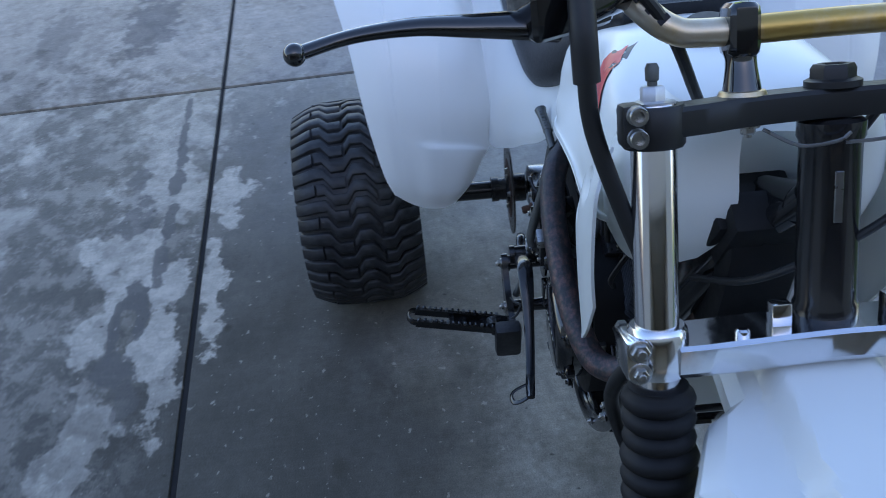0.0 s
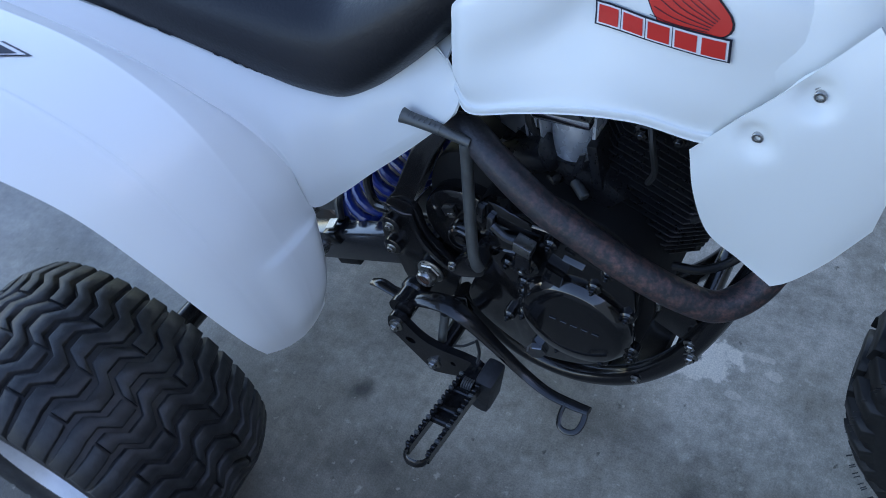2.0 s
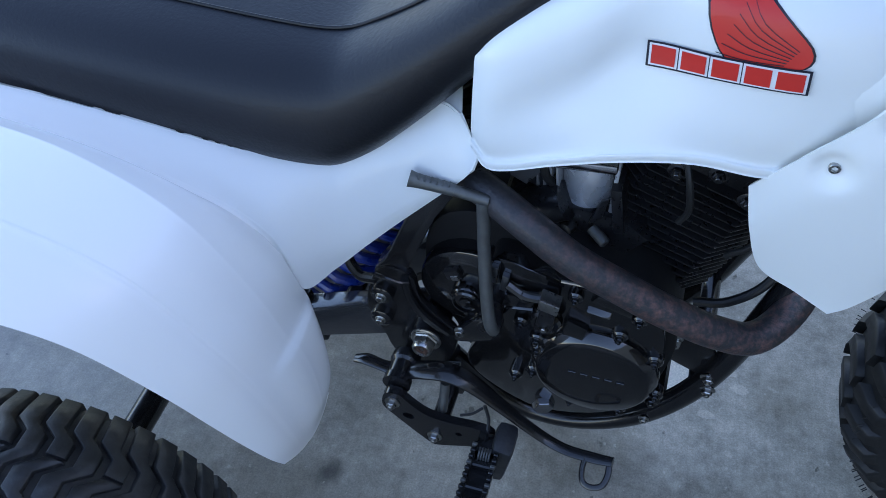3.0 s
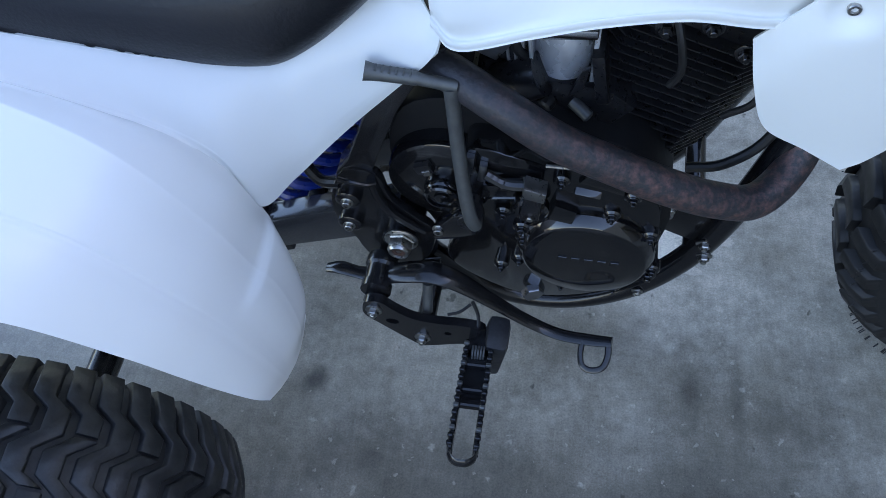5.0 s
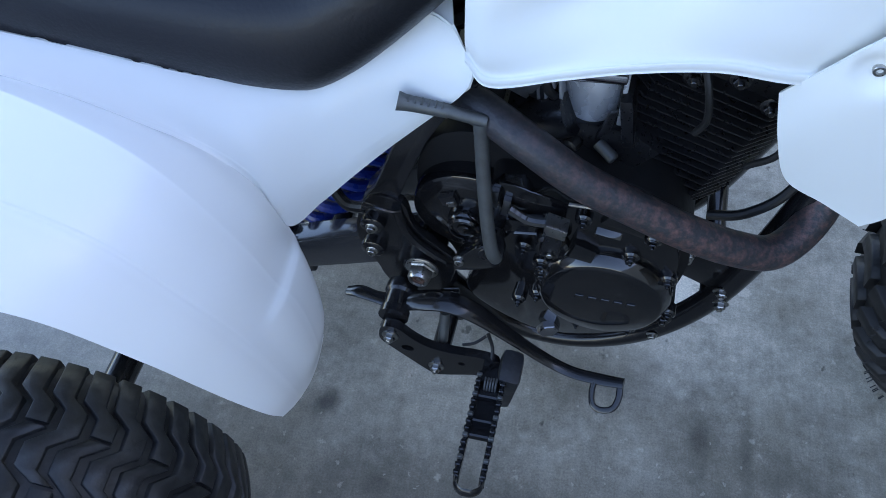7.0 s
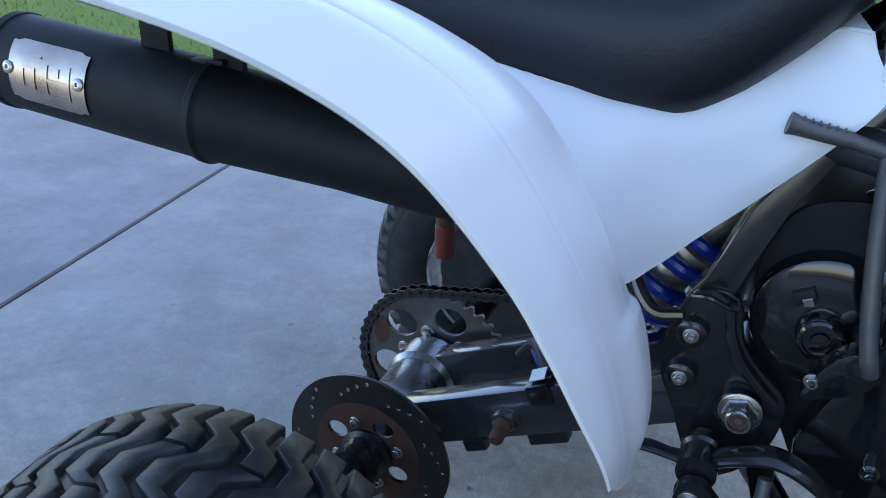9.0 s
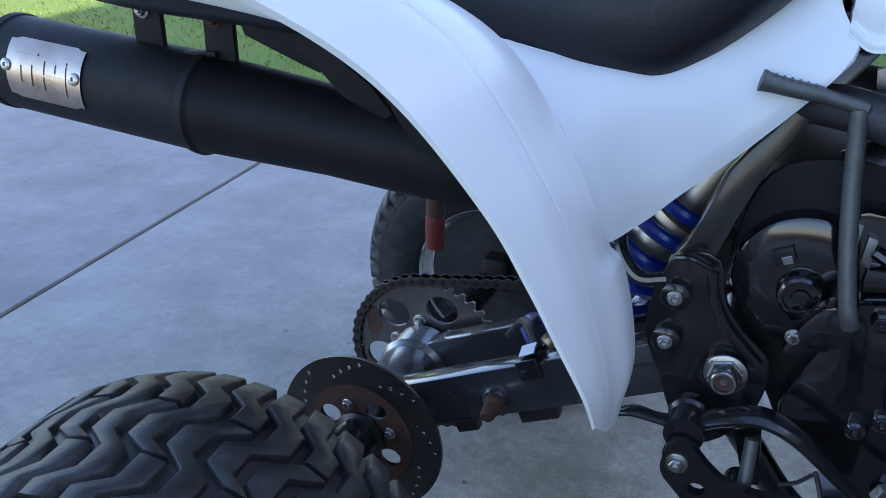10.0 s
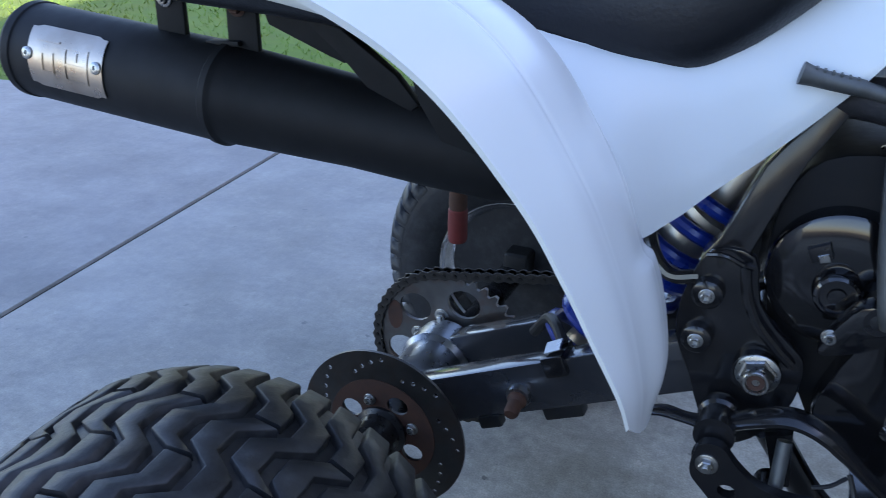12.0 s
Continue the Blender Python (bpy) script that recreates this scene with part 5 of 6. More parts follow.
bar("zip_tie", [(0.528, -0.216, 0.372), (0.515, -0.226, 0.366), (0.500, -0.230, 0.362)], 0.0022, CABLE, pedal, "", 6, 3)
turned("stop_pin", [(0.007, 0), (0.007, 0.05), (0.005, 0.052)], aim((0.470, -0.20, 0.385), (0, -0.35, -1)), KICK, pedal, "", 14)

# ---- swingarm, shock, rear brake and chain
GREY = mat("grey_paint", (0.050, 0.052, 0.058), 0.20, 0.45, grain=0.10, scale=60, bump=0.05, stain=(0.10, 0.095, 0.09), stain_scale=9, stain_amt=0.4, coat=0.8)
arms = []
for y in (-0.118, 0.0):
    c0, c1 = Vector((0.44, y, 0.437)), Vector((0.02, y, 0.246))
    d = c1 - c0
    arms.append(part("swingarm" if not arms else "swingarm_leg", box(bmesh.new(), (d.length, 0.034, 0.062), Matrix.Translation((c0 + c1) / 2) @ d.to_track_quat("X", "Z").to_matrix().to_4x4(), 0.004), GREY, arms[0] if arms else atc, "grey painted box-section swingarm" if not arms else ""))
swing = arms[0]
bar("cross_bar", [(0.29, -0.118, 0.37), (0.29, 0.0, 0.37)], 0.018, GREY, swing, "", 16, 1)
turned("axle_carrier", [(0.038, -0.03), (0.050, -0.025), (0.052, 0.02), (0.046, 0.028), (0.046, 0.085), (0.052, 0.095), (0.052, 0.13), (0.040, 0.135)], pose(AXLE[0], 0, AXLE[1], 90, 0, 0), STEEL, swing, "bright machined axle carrier", 36)
turned("stud", [(0.012, 0), (0.012, 0.012), (0.009, 0.016), (0.009, 0.03), (0.007, 0.034)], aim((0.180, -0.134, 0.312), (0, -1, -0.25)), RUST, swing, "rusty stud", 18)
turned("stud_collar", [(0.015, 0), (0.016, 0.004), (0.014, 0.010)], aim((0.180, -0.133, 0.313), (0, -1, -0.1)), STEEL, swing, "", 18)
part("hose_clip", box(bmesh.new(), (0.028, 0.044, 0.026), pose(0.221, -0.122, 0.366, 0, -24, 0), 0.003), FRAME, swing, "black hose clip")
part("clip_tab", box(bmesh.new(), (0.022, 0.02, 0.003), pose(0.215, -0.127, 0.384, 12, -30, 0), 0.001, 1), STEEL, swing)
bar("brake_hose", [(0.222, -0.112, 0.380), (0.208, -0.095, 0.392), (0.190, -0.070, 0.385), (0.168, -0.050, 0.350)], 0.007, CABLE, swing, "", 10)
part("guide_block", box(bmesh.new(), (0.05, 0.02, 0.02), pose(0.232, -0.120, 0.300, 0, -24, 0), 0.003), CABLE, swing)
part("guide_block", box(bmesh.new(), (0.03, 0.016, 0.016), pose(0.145, -0.13, 0.262, 0, -24, 0), 0.003), CABLE, swing)

S0, S1 = Vector((0.215, -0.055, 0.335)), Vector((0.400, -0.042, 0.615))
shock = turned("shock_absorber", [(0.016, 0.0), (0.018, 0.02), (0.018, 0.08), (0.028, 0.085), (0.028, 0.24), (0.036, 0.245), (0.036, 0.255), (0.02, 0.26), (0.016, (S1 - S0).length)], aim(S0, S1 - S0), DAMPER, atc, "shock absorber with a blue coil spring", 28)
turns, pts = 8.2, []
q = aim(S0, S1 - S0)
L = (S1 - S0).length * 0.84
for k in range(int(turns * 16) + 1):
    a = 2 * math.pi * k / 16
    pts.append(q @ Vector((0.044 * math.cos(a), 0.044 * math.sin(a), 0.015 + L * k / (turns * 16))))
part("coil_spring", tube(bmesh.new(), pts, 0.0085, 10, 1), BLUE, shock, "blue painted coil spring")

dc = (AXLE[0], AXLE[1])
holes = []
for g in range(8):
    for j in range(4):
        a = radians(45 * g + 8.5 * j)
        r = 0.102 - 0.0058 * (j % 4)
        holes.append(ring(dc[0] + r * math.cos(a), dc[1] + r * math.sin(a), 0.0032, n=7))
for g in range(4):
    a = radians(90 * g + 62)
    holes.append(ring(dc[0] + 0.047 * math.cos(a), dc[1] + 0.047 * math.sin(a), 0.014, 0.012, 12))
disc = part("brake_disc", pierced(ring(*dc, 0.111, n=72), holes, -0.175, -0.179), DISC, atc, "drilled brake disc with a rusty centre")
rholes = [ring(dc[0] + 0.047 * math.cos(radians(90 * g + 62)), dc[1] + 0.047 * math.sin(radians(90 * g + 62)), 0.0145, 0.0125, 12) for g in range(4)]
part("rust_band", pierced(ring(*dc, 0.072, n=48), rholes, -0.1745, -0.1798), RUST, disc, "rusty inner band")
turned("disc_hub", [(0.034, 0.14), (0.034, 0.184), (0.028, 0.188), (0.026, 0.205), (0.030, 0.205), (0.030, 0.222)], ax, CAST, disc, "black disc hub", 30)
for g in range(4):
    a = radians(90 * g + 20)
    bolt((dc[0] + 0.045 * math.cos(a), -0.180, dc[1] + 0.045 * math.sin(a)), disc, BOLT_S)

SPR_Y = 0.036
teeth = []
NT = 40
for k in range(NT * 4):
    a = 2 * math.pi * k / (NT * 4)
    teeth.append((dc[0] + (0.119 if k % 4 in (0, 1) else 0.110) * math.cos(a), dc[1] + (0.119 if k % 4 in (0, 1) else 0.110) * math.sin(a)))
sh = [ring(dc[0] + 0.078 * math.cos(radians(60 * g + 15)), dc[1] + 0.078 * math.sin(radians(60 * g + 15)), 0.025, 0.022, 14, radians(60 * g + 15)) for g in range(6)]
sprocket = part("rear_sprocket", pierced(teeth, sh, SPR_Y - 0.003, SPR_Y + 0.003), SPROCKET, atc, "worn steel sprocket with rust stains")
turned("sprocket_hub", [(0.040, -0.010), (0.044, -0.022), (0.044, -0.030), (0.036, -0.033), (0.02, -0.035)], pose(AXLE[0], 0, AXLE[1], 90, 0, 0), STEEL, sprocket, "", 30)
for g in range(6):
    a = radians(60 * g + 45)
    bolt((dc[0] + 0.052 * math.cos(a), SPR_Y - 0.003, dc[1] + 0.052 * math.sin(a)), sprocket, BOLT_M)
part("rust_patch", pierced(ring(dc[0] - 0.088, dc[1] + 0.035, 0.012, 0.024, 14), [], SPR_Y - 0.0035, SPR_Y - 0.0032), RUST, sprocket)


def link_mesh():
    bm = bmesh.new()
    o = [(x * 0.0159 / 2, z) for x, z in ((-1.85, 0.0), (-1.6, 0.0060), (-1.0, 0.0078), (0, 0.0050), (1.0, 0.0078), (1.6, 0.0060), (1.85, 0), (1.6, -0.0060), (1.0, -0.0078), (0, -0.0050), (-1.0, -0.0078), (-1.6, -0.0060))]
    for y in (-0.0075, 0.0055):
        plate(bm, o, y, y + 0.002, 0.0004, 1)
    for x in (-0.00795, 0.00795):
        lathe(bm, [(0.0034, -0.009), (0.0028, 0.009)], pose(x, 0, 0, 90, 0, 0), 8)
    me = bpy.data.meshes.new("link")
    bmesh.ops.recalc_face_normals(bm, faces=bm.faces)
    bm.to_mesh(me)
    bm.free()
    me.materials.append(CHAINM)
    smooth_mesh(me, 30)
    return me


LINK = link_mesh()
front = Vector((0.47, SPR_Y, 0.405))
rr, rf = 0.1165, 0.034
cr = Vector((dc[0], SPR_Y, dc[1]))
d = front - cr
base = math.atan2(d.z, d.x)
off = math.acos((rr - rf) / d.length)
path = []
a0, a1 = base + off, base + 2 * math.pi - off
tops = [cr + Vector((math.cos(a0), 0, math.sin(a0))) * rr, front + Vector((math.cos(a0), 0, math.sin(a0))) * rf]
bots = [cr + Vector((math.cos(a1), 0, math.sin(a1))) * rr, front + Vector((math.cos(a1), 0, math.sin(a1))) * rf]
loop = [tops[1].lerp(tops[0], k / 30) for k in range(30)] + [cr + Vector((math.cos(a0 + (a1 - a0) * k / 40), 0, math.sin(a0 + (a1 - a0) * k / 40))) * rr for k in range(40)] + [bots[0].lerp(bots[1], k / 30) for k in range(31)]
chain = bar("chain", [front + Vector((rf * math.cos(base + t), 0, rf * math.sin(base + t))) for t in (-off, -off * 0.5, 0, off * 0.5, off)], 0.006, CHAINM, atc, "oily roller chain", 8)
dist, want = 0.0, 0.0
for p, q in zip(loop, loop[1:]):
    seg = (q - p).length
    while want <= dist + seg:
        f = (want - dist) / seg
        at = p.lerp(q, f)
        t = (q - p).normalized()
        shared("link", LINK, chain, Matrix.Translation(at) @ pose(0, 0, 0, 0, -math.degrees(math.atan2(t.z, t.x)), 0))
        want += 0.0159 * 1.02
    dist += seg
# rusty red tail post hanging behind the carrier
post = turned("tow_post", [(0.013, 0.0), (0.0145, 0.006), (0.0145, 0.05), (0.013, 0.052)], pose(-0.008, 0.115, 0.372), OXIDE, atc, "faded red rubber-capped post", 22)
turned("post_stem", [(0.013, 0.05), (0.0135, 0.056), (0.0125, 0.11)], pose(-0.008, 0.115, 0.372), RUST, post, "", 20)
# left caliper behind the left wheel dish
part("carrier_block", box(bmesh.new(), (0.045, 0.05, 0.05), pose(0.03, 0.300, 0.262), 0.01, 3), CABLE, axle, "black hub block")

# ---- fork, clamps, bars
RAKE = radians(27)
UPV = Vector((-math.sin(RAKE), 0, math.cos(RAKE)))
FWD = Vector((math.cos(RAKE), 0, math.sin(RAKE)))
MID = Vector((1.048, 0.029, 1.003))
LEG = 0.180
TILT = Matrix.Translation(MID) @ Matrix((FWD, (0, 1, 0), UPV)).transposed().to_4x4()


def at_fork(x, y, s):
    """A place on the steering head: ahead of the legs, to the left, up along them."""
    return TILT @ Vector((x, y, s))


for side in (-1, 1):
    y = side * LEG
    leg = turned("fork_tube", [(0.0212, -0.30), (0.0212, 0.122), (0.0205, 0.124)], TILT @ pose(0, y, 0), CHROME, atc, "polished chrome fork tube", 40)
    turned("fork_cap", [(0.0205, 0.122), (0.0205, 0.126), (0.016, 0.127)], TILT @ pose(0, y, 0), CASTALU, leg, "", 30)
    turned("cap_nut", [(0.0115, 0.126), (0.0115, 0.138), (0.010, 0.140)], TILT @ pose(0, y, 0), CASTALU, leg, "", 6)
    turned("air_valve", [(0.0045, 0.138), (0.0045, 0.144), (0.0060, 0.145), (0.0064, 0.156), (0.0045, 0.160)], TILT @ pose(0, y, 0), KICK, leg, "", 14)
    prof = [(0.024, -0.150), (0.030, -0.152)]
    for k in range(22):
        h = -0.156 - k * 0.0210
        w = 0.0 if k > 2 else -0.003
        prof += [(0.0330 + w, h), (0.0382 + w, h - 0.0040), (0.0400 + w, h - 0.0095), (0.0386 + w, h - 0.0155), (0.0340 + w, h - 0.0190)]
    turned("fork_gaiter", prof, TILT @ pose(0, y, 0), GAITER, leg, "ribbed black rubber gaiter", 40, False, 60)
    turned("fork_slider", [(0.024, -0.60), (0.026, -0.62), (0.026, -0.74), (0.018, -0.76)], TILT @ pose(0, y, 0), CASTALU, leg, "", 30)

# upper clamp: a black cast bridge with pinch bolts
upper = bmesh.new()
for side in (-1, 1):
    lathe(upper, [(0.0213, 0.085), (0.027, 0.085), (0.029, 0.088), (0.029, 0.120), (0.027, 0.123), (0.0213, 0.123)], TILT @ pose(0, side * LEG, 0), 36, True)
    box(upper, (0.030, 0.020, 0.038), TILT @ pose(0.016, side * (LEG + 0.024), 0.109), 0.005)
b2 = bmesh.new()
arch = spline([(-LEG + 0.018, 0.0), (-LEG * 0.72, -0.010), (-LEG * 0.45, -0.028), (0, -0.036), (LEG * 0.45, -0.028), (LEG * 0.72, -0.010), (LEG - 0.018, 0.0)], 5)
vs = []
for y, x in arch:
    vs.append([b2.verts.new((x + dx, y, s)) for dx, s in ((0.019, 0.094), (0.021, 0.098), (0.021, 0.117), (0.018, 0.121), (-0.018, 0.121), (-0.021, 0.117), (-0.021, 0.098), (-0.019, 0.094))])
for a, b in zip(vs, vs[1:]):
    for k in range(8):
        b2.faces.new((a[k], a[(k + 1) % 8], b[(k + 1) % 8], b[k]))
b2.faces.new(vs[0])
b2.faces.new(vs[-1][::-1])
merge(upper, b2, TILT)
upper_clamp = part("upper_clamp", upper, CABLE, atc, "black upper fork clamp")
for side in (-1, 1):
    for s in (0.099, 0.119):
        bolt(at_fork(0.030, side * (LEG + 0.022), s), upper_clamp, SOCK_L, FWD)
        bar("pinch_stud", [at_fork(-0.012, side * (LEG + 0.026), s), at_fork(0.0, side * (LEG + 0.026), s)], 0.005, ZINC, upper_clamp, "", 10, 1)
turned("stem_washer", [(0.026, 0.121), (0.026, 0.127), (0.022, 0.129)], TILT @ pose(-0.036, 0, 0), CABLE, upper_clamp, "", 30)
turned("stem_nut", [(0.0205, 0.120), (0.0205, 0.138), (0.018, 0.142), (0.012, 0.142), (0.011, 0.137)], TILT @ pose(-0.036, 0, 0, 0, 0, 12), CABLE, upper_clamp, "black steering stem nut", 6)
bar("wire_clip", [at_fork(-0.012, -0.075, 0.090), at_fork(0.0, -0.045, 0.074), at_fork(0.004, -0.012, 0.076), at_fork(0.004, 0.0, 0.083)], 0.0018, STEEL, upper_clamp, "", 6)
bar("wire_clip", [at_fork(0.004, -0.005, 0.074), at_fork(0.006, 0.03, 0.075), at_fork(0.006, 0.06, 0.080)], 0.0018, STEEL, upper_clamp, "", 6)
bolt(at_fork(-0.022, -0.085, 0.093), upper_clamp, BOLT_M, -UPV)
HEAD = turned("steering_head", [(0.026, -0.112), (0.0315, -0.110), (0.0315, -0.095), (0.029, -0.09), (0.029, 0.070), (0.0315, 0.075), (0.0315, 0.089), (0.026, 0.092)], TILT @ pose(-0.036, 0, 0), FRAME, atc, "black steering head tube", 36)
part("head_tag", box(bmesh.new(), (0.002, 0.008, 0.050), TILT @ pose(-0.0065, -0.004, 0.02, 0, 0, -8), 0.0006, 1), STEEL, HEAD, "small metal tag")
# lower clamp: polished aluminium
lower = bmesh.new()
for side in (-1, 1):
    lathe(lower, [(0.0213, -0.088), (0.026, -0.088), (0.029, -0.092), (0.030, -0.10), (0.030, -0.128), (0.028, -0.138), (0.0213, -0.140)], TILT @ pose(0, side * LEG, 0), 36, True)
    box(lower, (0.052, 0.022, 0.040), TILT @ pose(0.004, side * (LEG + 0.026), -0.114), 0.006)
b2 = bmesh.new()
vs = []
for y, x in spline([(-LEG + 0.015, 0.0), (-LEG * 0.72, -0.001), (-LEG * 0.4, -0.006), (0, -0.010), (LEG * 0.4, -0.006), (LEG * 0.72, -0.001), (LEG - 0.015, 0.0)], 5):
    vs.append([b2.verts.new((x + dx, y, s)) for dx, s in ((0.022, -0.138), (0.027, -0.132), (0.029, -0.108), (0.025, -0.104), (-0.040, -0.104), (-0.046, -0.109), (-0.046, -0.126), (-0.040, -0.132))])
for a, b in zip(vs, vs[1:]):
    for k in range(8):
        b2.faces.new((a[k], a[(k + 1) % 8], b[(k + 1) % 8], b[k]))
b2.faces.new(vs[0])
b2.faces.new(vs[-1][::-1])
merge(lower, b2, TILT)
lower_clamp = part("lower_clamp", lower, ALU, atc, "polished aluminium lower fork clamp")
for side in (-1, 1):
    for s in (-0.103, -0.126):
        bolt(at_fork(0.029, side * (LEG + 0.024), s), lower_clamp, bolt_mesh(0.0095, 0.008, 0.011) if side < 0 and s > -0.11 else BOLT_M, FWD)
        turned("stud_nut", [(0.007, 0), (0.007, 0.01)], aim(at_fork(-0.030, side * (LEG + 0.026), s), -FWD), KICK, lower_clamp, "", 6)
    part("stop_lug", box(bmesh.new(), (0.018, 0.020, 0.026), TILT @ pose(-0.012, side * 0.056, -0.094), 0.003), ALU, lower_clamp)
    turned("boss_bolt", [(0.007, 0), (0.007, 0.006), (0.005, 0.008)], TILT @ pose(0.010, side * 0.10, -0.105), ALU, lower_clamp, "", 14)

# handlebar
for side in (-1, 1):
    y = side * 0.088
    post = bar("bar_post", [at_fork(-0.030, y, 0.118), at_fork(-0.034, y, 0.150), at_fork(-0.036, y, 0.162)], [0.019, 0.0145, 0.0165], BLACK, upper_clamp, "black bar riser", 18)
    part("bar_cap", box(bmesh.new(), (0.042, 0.030, 0.052), TILT @ pose(-0.038, y, 0.180), 0.012, 3), BLACK, upper_clamp)
    turned("riser_washer", [(0.021, 0.118), (0.0225, 0.121), (0.021, 0.125), (0.016, 0.126)], TILT @ pose(-0.030, y, 0), GOLD, upper_clamp, "gold washer", 24)
BARP = [at_fork(-0.038, 0.0, 0.180), at_fork(-0.038, -0.114, 0.180), at_fork(-0.039, -0.151, 0.186), at_fork(-0.049, -0.183, 0.214), at_fork(-0.066, -0.213, 0.256), at_fork(-0.085, -0.253, 0.285), at_fork(-0.12, -0.30, 0.290), at_fork(-0.16, -0.42, 0.292)]
right_half = BARP[::-1]
left_half = [TILT @ Vector((v.x, -v.y, v.z)) for v in (TILT.inverted() @ p for p in BARP[1:])]
hbar = bar("handlebar", right_half + left_half, 0.0135, GOLD, atc, "gold and silver handlebar", 20)
turned("grip", [(0.016, 0.0), (0.018, 0.003), (0.0165, 0.008), (0.0165, 0.11), (0.019, 0.115)], aim(BARP[-1], BARP[-2] - BARP[-1]), RUBBER, hbar, "", 24)
for k in range(3):
    part("bar_mark", box(bmesh.new(), (0.001, 0.012, 0.006), TILT @ pose(-0.0275 - 0.0010 * k, -0.161 - 0.011 * k, 0.196 + 0.011 * k, 40, 0, 0), 0.0004, 1), NAVY, hbar)
perch = part("lever_perch", box(bmesh.new(), (0.060, 0.085, 0.050), pose(0.915, -0.225, 1.182, 0, -10, 20), 0.012, 3), BLACK, hbar, "black brake lever perch")
turned("perch_cap", [(0.018, -0.03), (0.020, -0.026), (0.020, 0.026), (0.018, 0.03)], pose(0.925, -0.195, 1.186, 90, 0, 30), BLACK, perch, "", 28)
lever = bar("brake_lever", [(0.925, -0.230, 1.164), (0.933, -0.271, 1.172), (0.938, -0.312, 1.178), (0.937, -0.354, 1.181), (0.934, -0.396, 1.178), (0.936, -0.430, 1.174), (0.952, -0.465, 1.173)], [0.0185, 0.0150, 0.0122, 0.0100, 0.0085, 0.0078, 0.0080], BLACK, atc, "black brake lever with a ball end", 14, 6, (1.1, 0.8))
bm = bmesh.new()
bmesh.ops.create_uvsphere(bm, u_segments=24, v_segments=16, radius=0.0106, matrix=Matrix.Translation((0.953, -0.467, 1.173)))
part("ball_end", bm, BLACK, lever)
bolt((0.93, -0.245, 1.208), perch, BOLT_M, (0, 0, 1))
part("throttle_box", box(bmesh.new(), (0.05, 0.06, 0.045), pose(0.865, -0.275, 1.215, 0, -10, 15), 0.010, 3), CABLE, hbar, "black throttle housing")
bar("brake_hose", [(0.905, -0.205, 1.215), (0.955, -0.212, 1.200), (0.985, -0.212, 1.150), (1.000, -0.205, 1.095), (1.030, -0.180, 1.024), (1.054, -0.157, 0.965), (1.072, -0.152, 0.915), (1.074, -0.162, 0.86), (1.062, -0.178, 0.80), (1.046, -0.172, 0.735), (1.056, -0.148, 0.655), (1.10, -0.118, 0.585), (1.17, -0.10, 0.53)], 0.0085, CABLE, atc, "black front brake hose", 14)
bar("hose_sleeve", [(0.955, -0.213, 1.203), (0.975, -0.213, 1.175), (0.988, -0.211, 1.140)], 0.0125, CABLE, hbar, "", 14)
bar("control_cable", [(0.90, -0.19, 1.225), (0.93, -0.13, 1.16), (0.90, -0.08, 1.06), (0.84, -0.04, 0.98)], 0.006, CABLE, atc, "black control cable", 10)
bar("control_cable", [(1.05, 0.11, 1.05), (1.045, 0.06, 0.985), (1.03, 0.01, 0.93), (1.0, -0.03, 0.88), (0.93, -0.06, 0.82)], 0.0045, CABLE, atc, "black control cable", 10)
bar("control_cable", [(0.98, 0.10, 1.16), (0.955, 0.085, 1.06), (0.93, 0.06, 0.96), (0.88, 0.03, 0.90)], 0.005, CABLE, atc, "black control cable", 10)

# ---- front fender
FF = [(0.975, 0.640, 0.104), (0.970, 0.685, 0.108), (0.974, 0.745, 0.104), (0.995, 0.812, 0.098), (1.05, 0.845, 0.092), (1.13, 0.856, 0.096), (1.150, 0.859, 0.124), (1.229, 0.866, 0.158), (1.25, 0.867, 0.144), (1.28, 0.868, 0.124), (1.40, 0.860, 0.115), (1.55, 0.815, 0.105), (1.66, 0.755, 0.07)]
grid = []
line = spline(FF[:6], 5)
for p, q in zip(FF[5:], FF[6:]):
    line += [np.array(p) + (np.array(q) - np.array(p)) * k / 4 for k in (1, 2, 3, 4)]
for i, (x, z, w) in enumerate(tuple(q) for q in line):
    nx, nz = (line[min(i + 1, len(line) - 1)] - line[max(i - 1, 0)])[:2]
    ll = math.hypot(nx, nz)
    nx, nz = -nz / ll, nx / ll
    row = []
    rise = 0.030 * min(1, max(0, (x - 1.0) / 0.12))
    for v in (-1, -0.975, -0.92, -0.84, -0.76, -0.66, -0.58, -0.52, -0.46, -0.42, -0.37, -0.32, -0.26, -0.15, 0, 0.15, 0.26, 0.32, 0.37, 0.42, 0.46, 0.52, 0.58, 0.66, 0.76, 0.84, 0.92, 0.975, 1):
        a = abs(v)
        tunnel = min(1, max(0, (0.068 - a * w) / 0.022))
        drop = rise * tunnel * tunnel * (3 - 2 * tunnel) - 0.014 * max(0, a - 0.84) / 0.16 - 0.012 * max(0, a - 0.975) / 0.025 - 0.006
        row.append((x + nx * drop, 0.015 + v * w, z + nz * drop))
    grid.append(row)
bm = bmesh.new()
sheet(bm, grid)
thicken(bm, 0.003)
part("front_fender", bm, WHITE, atc, "white plastic front fender", 32)

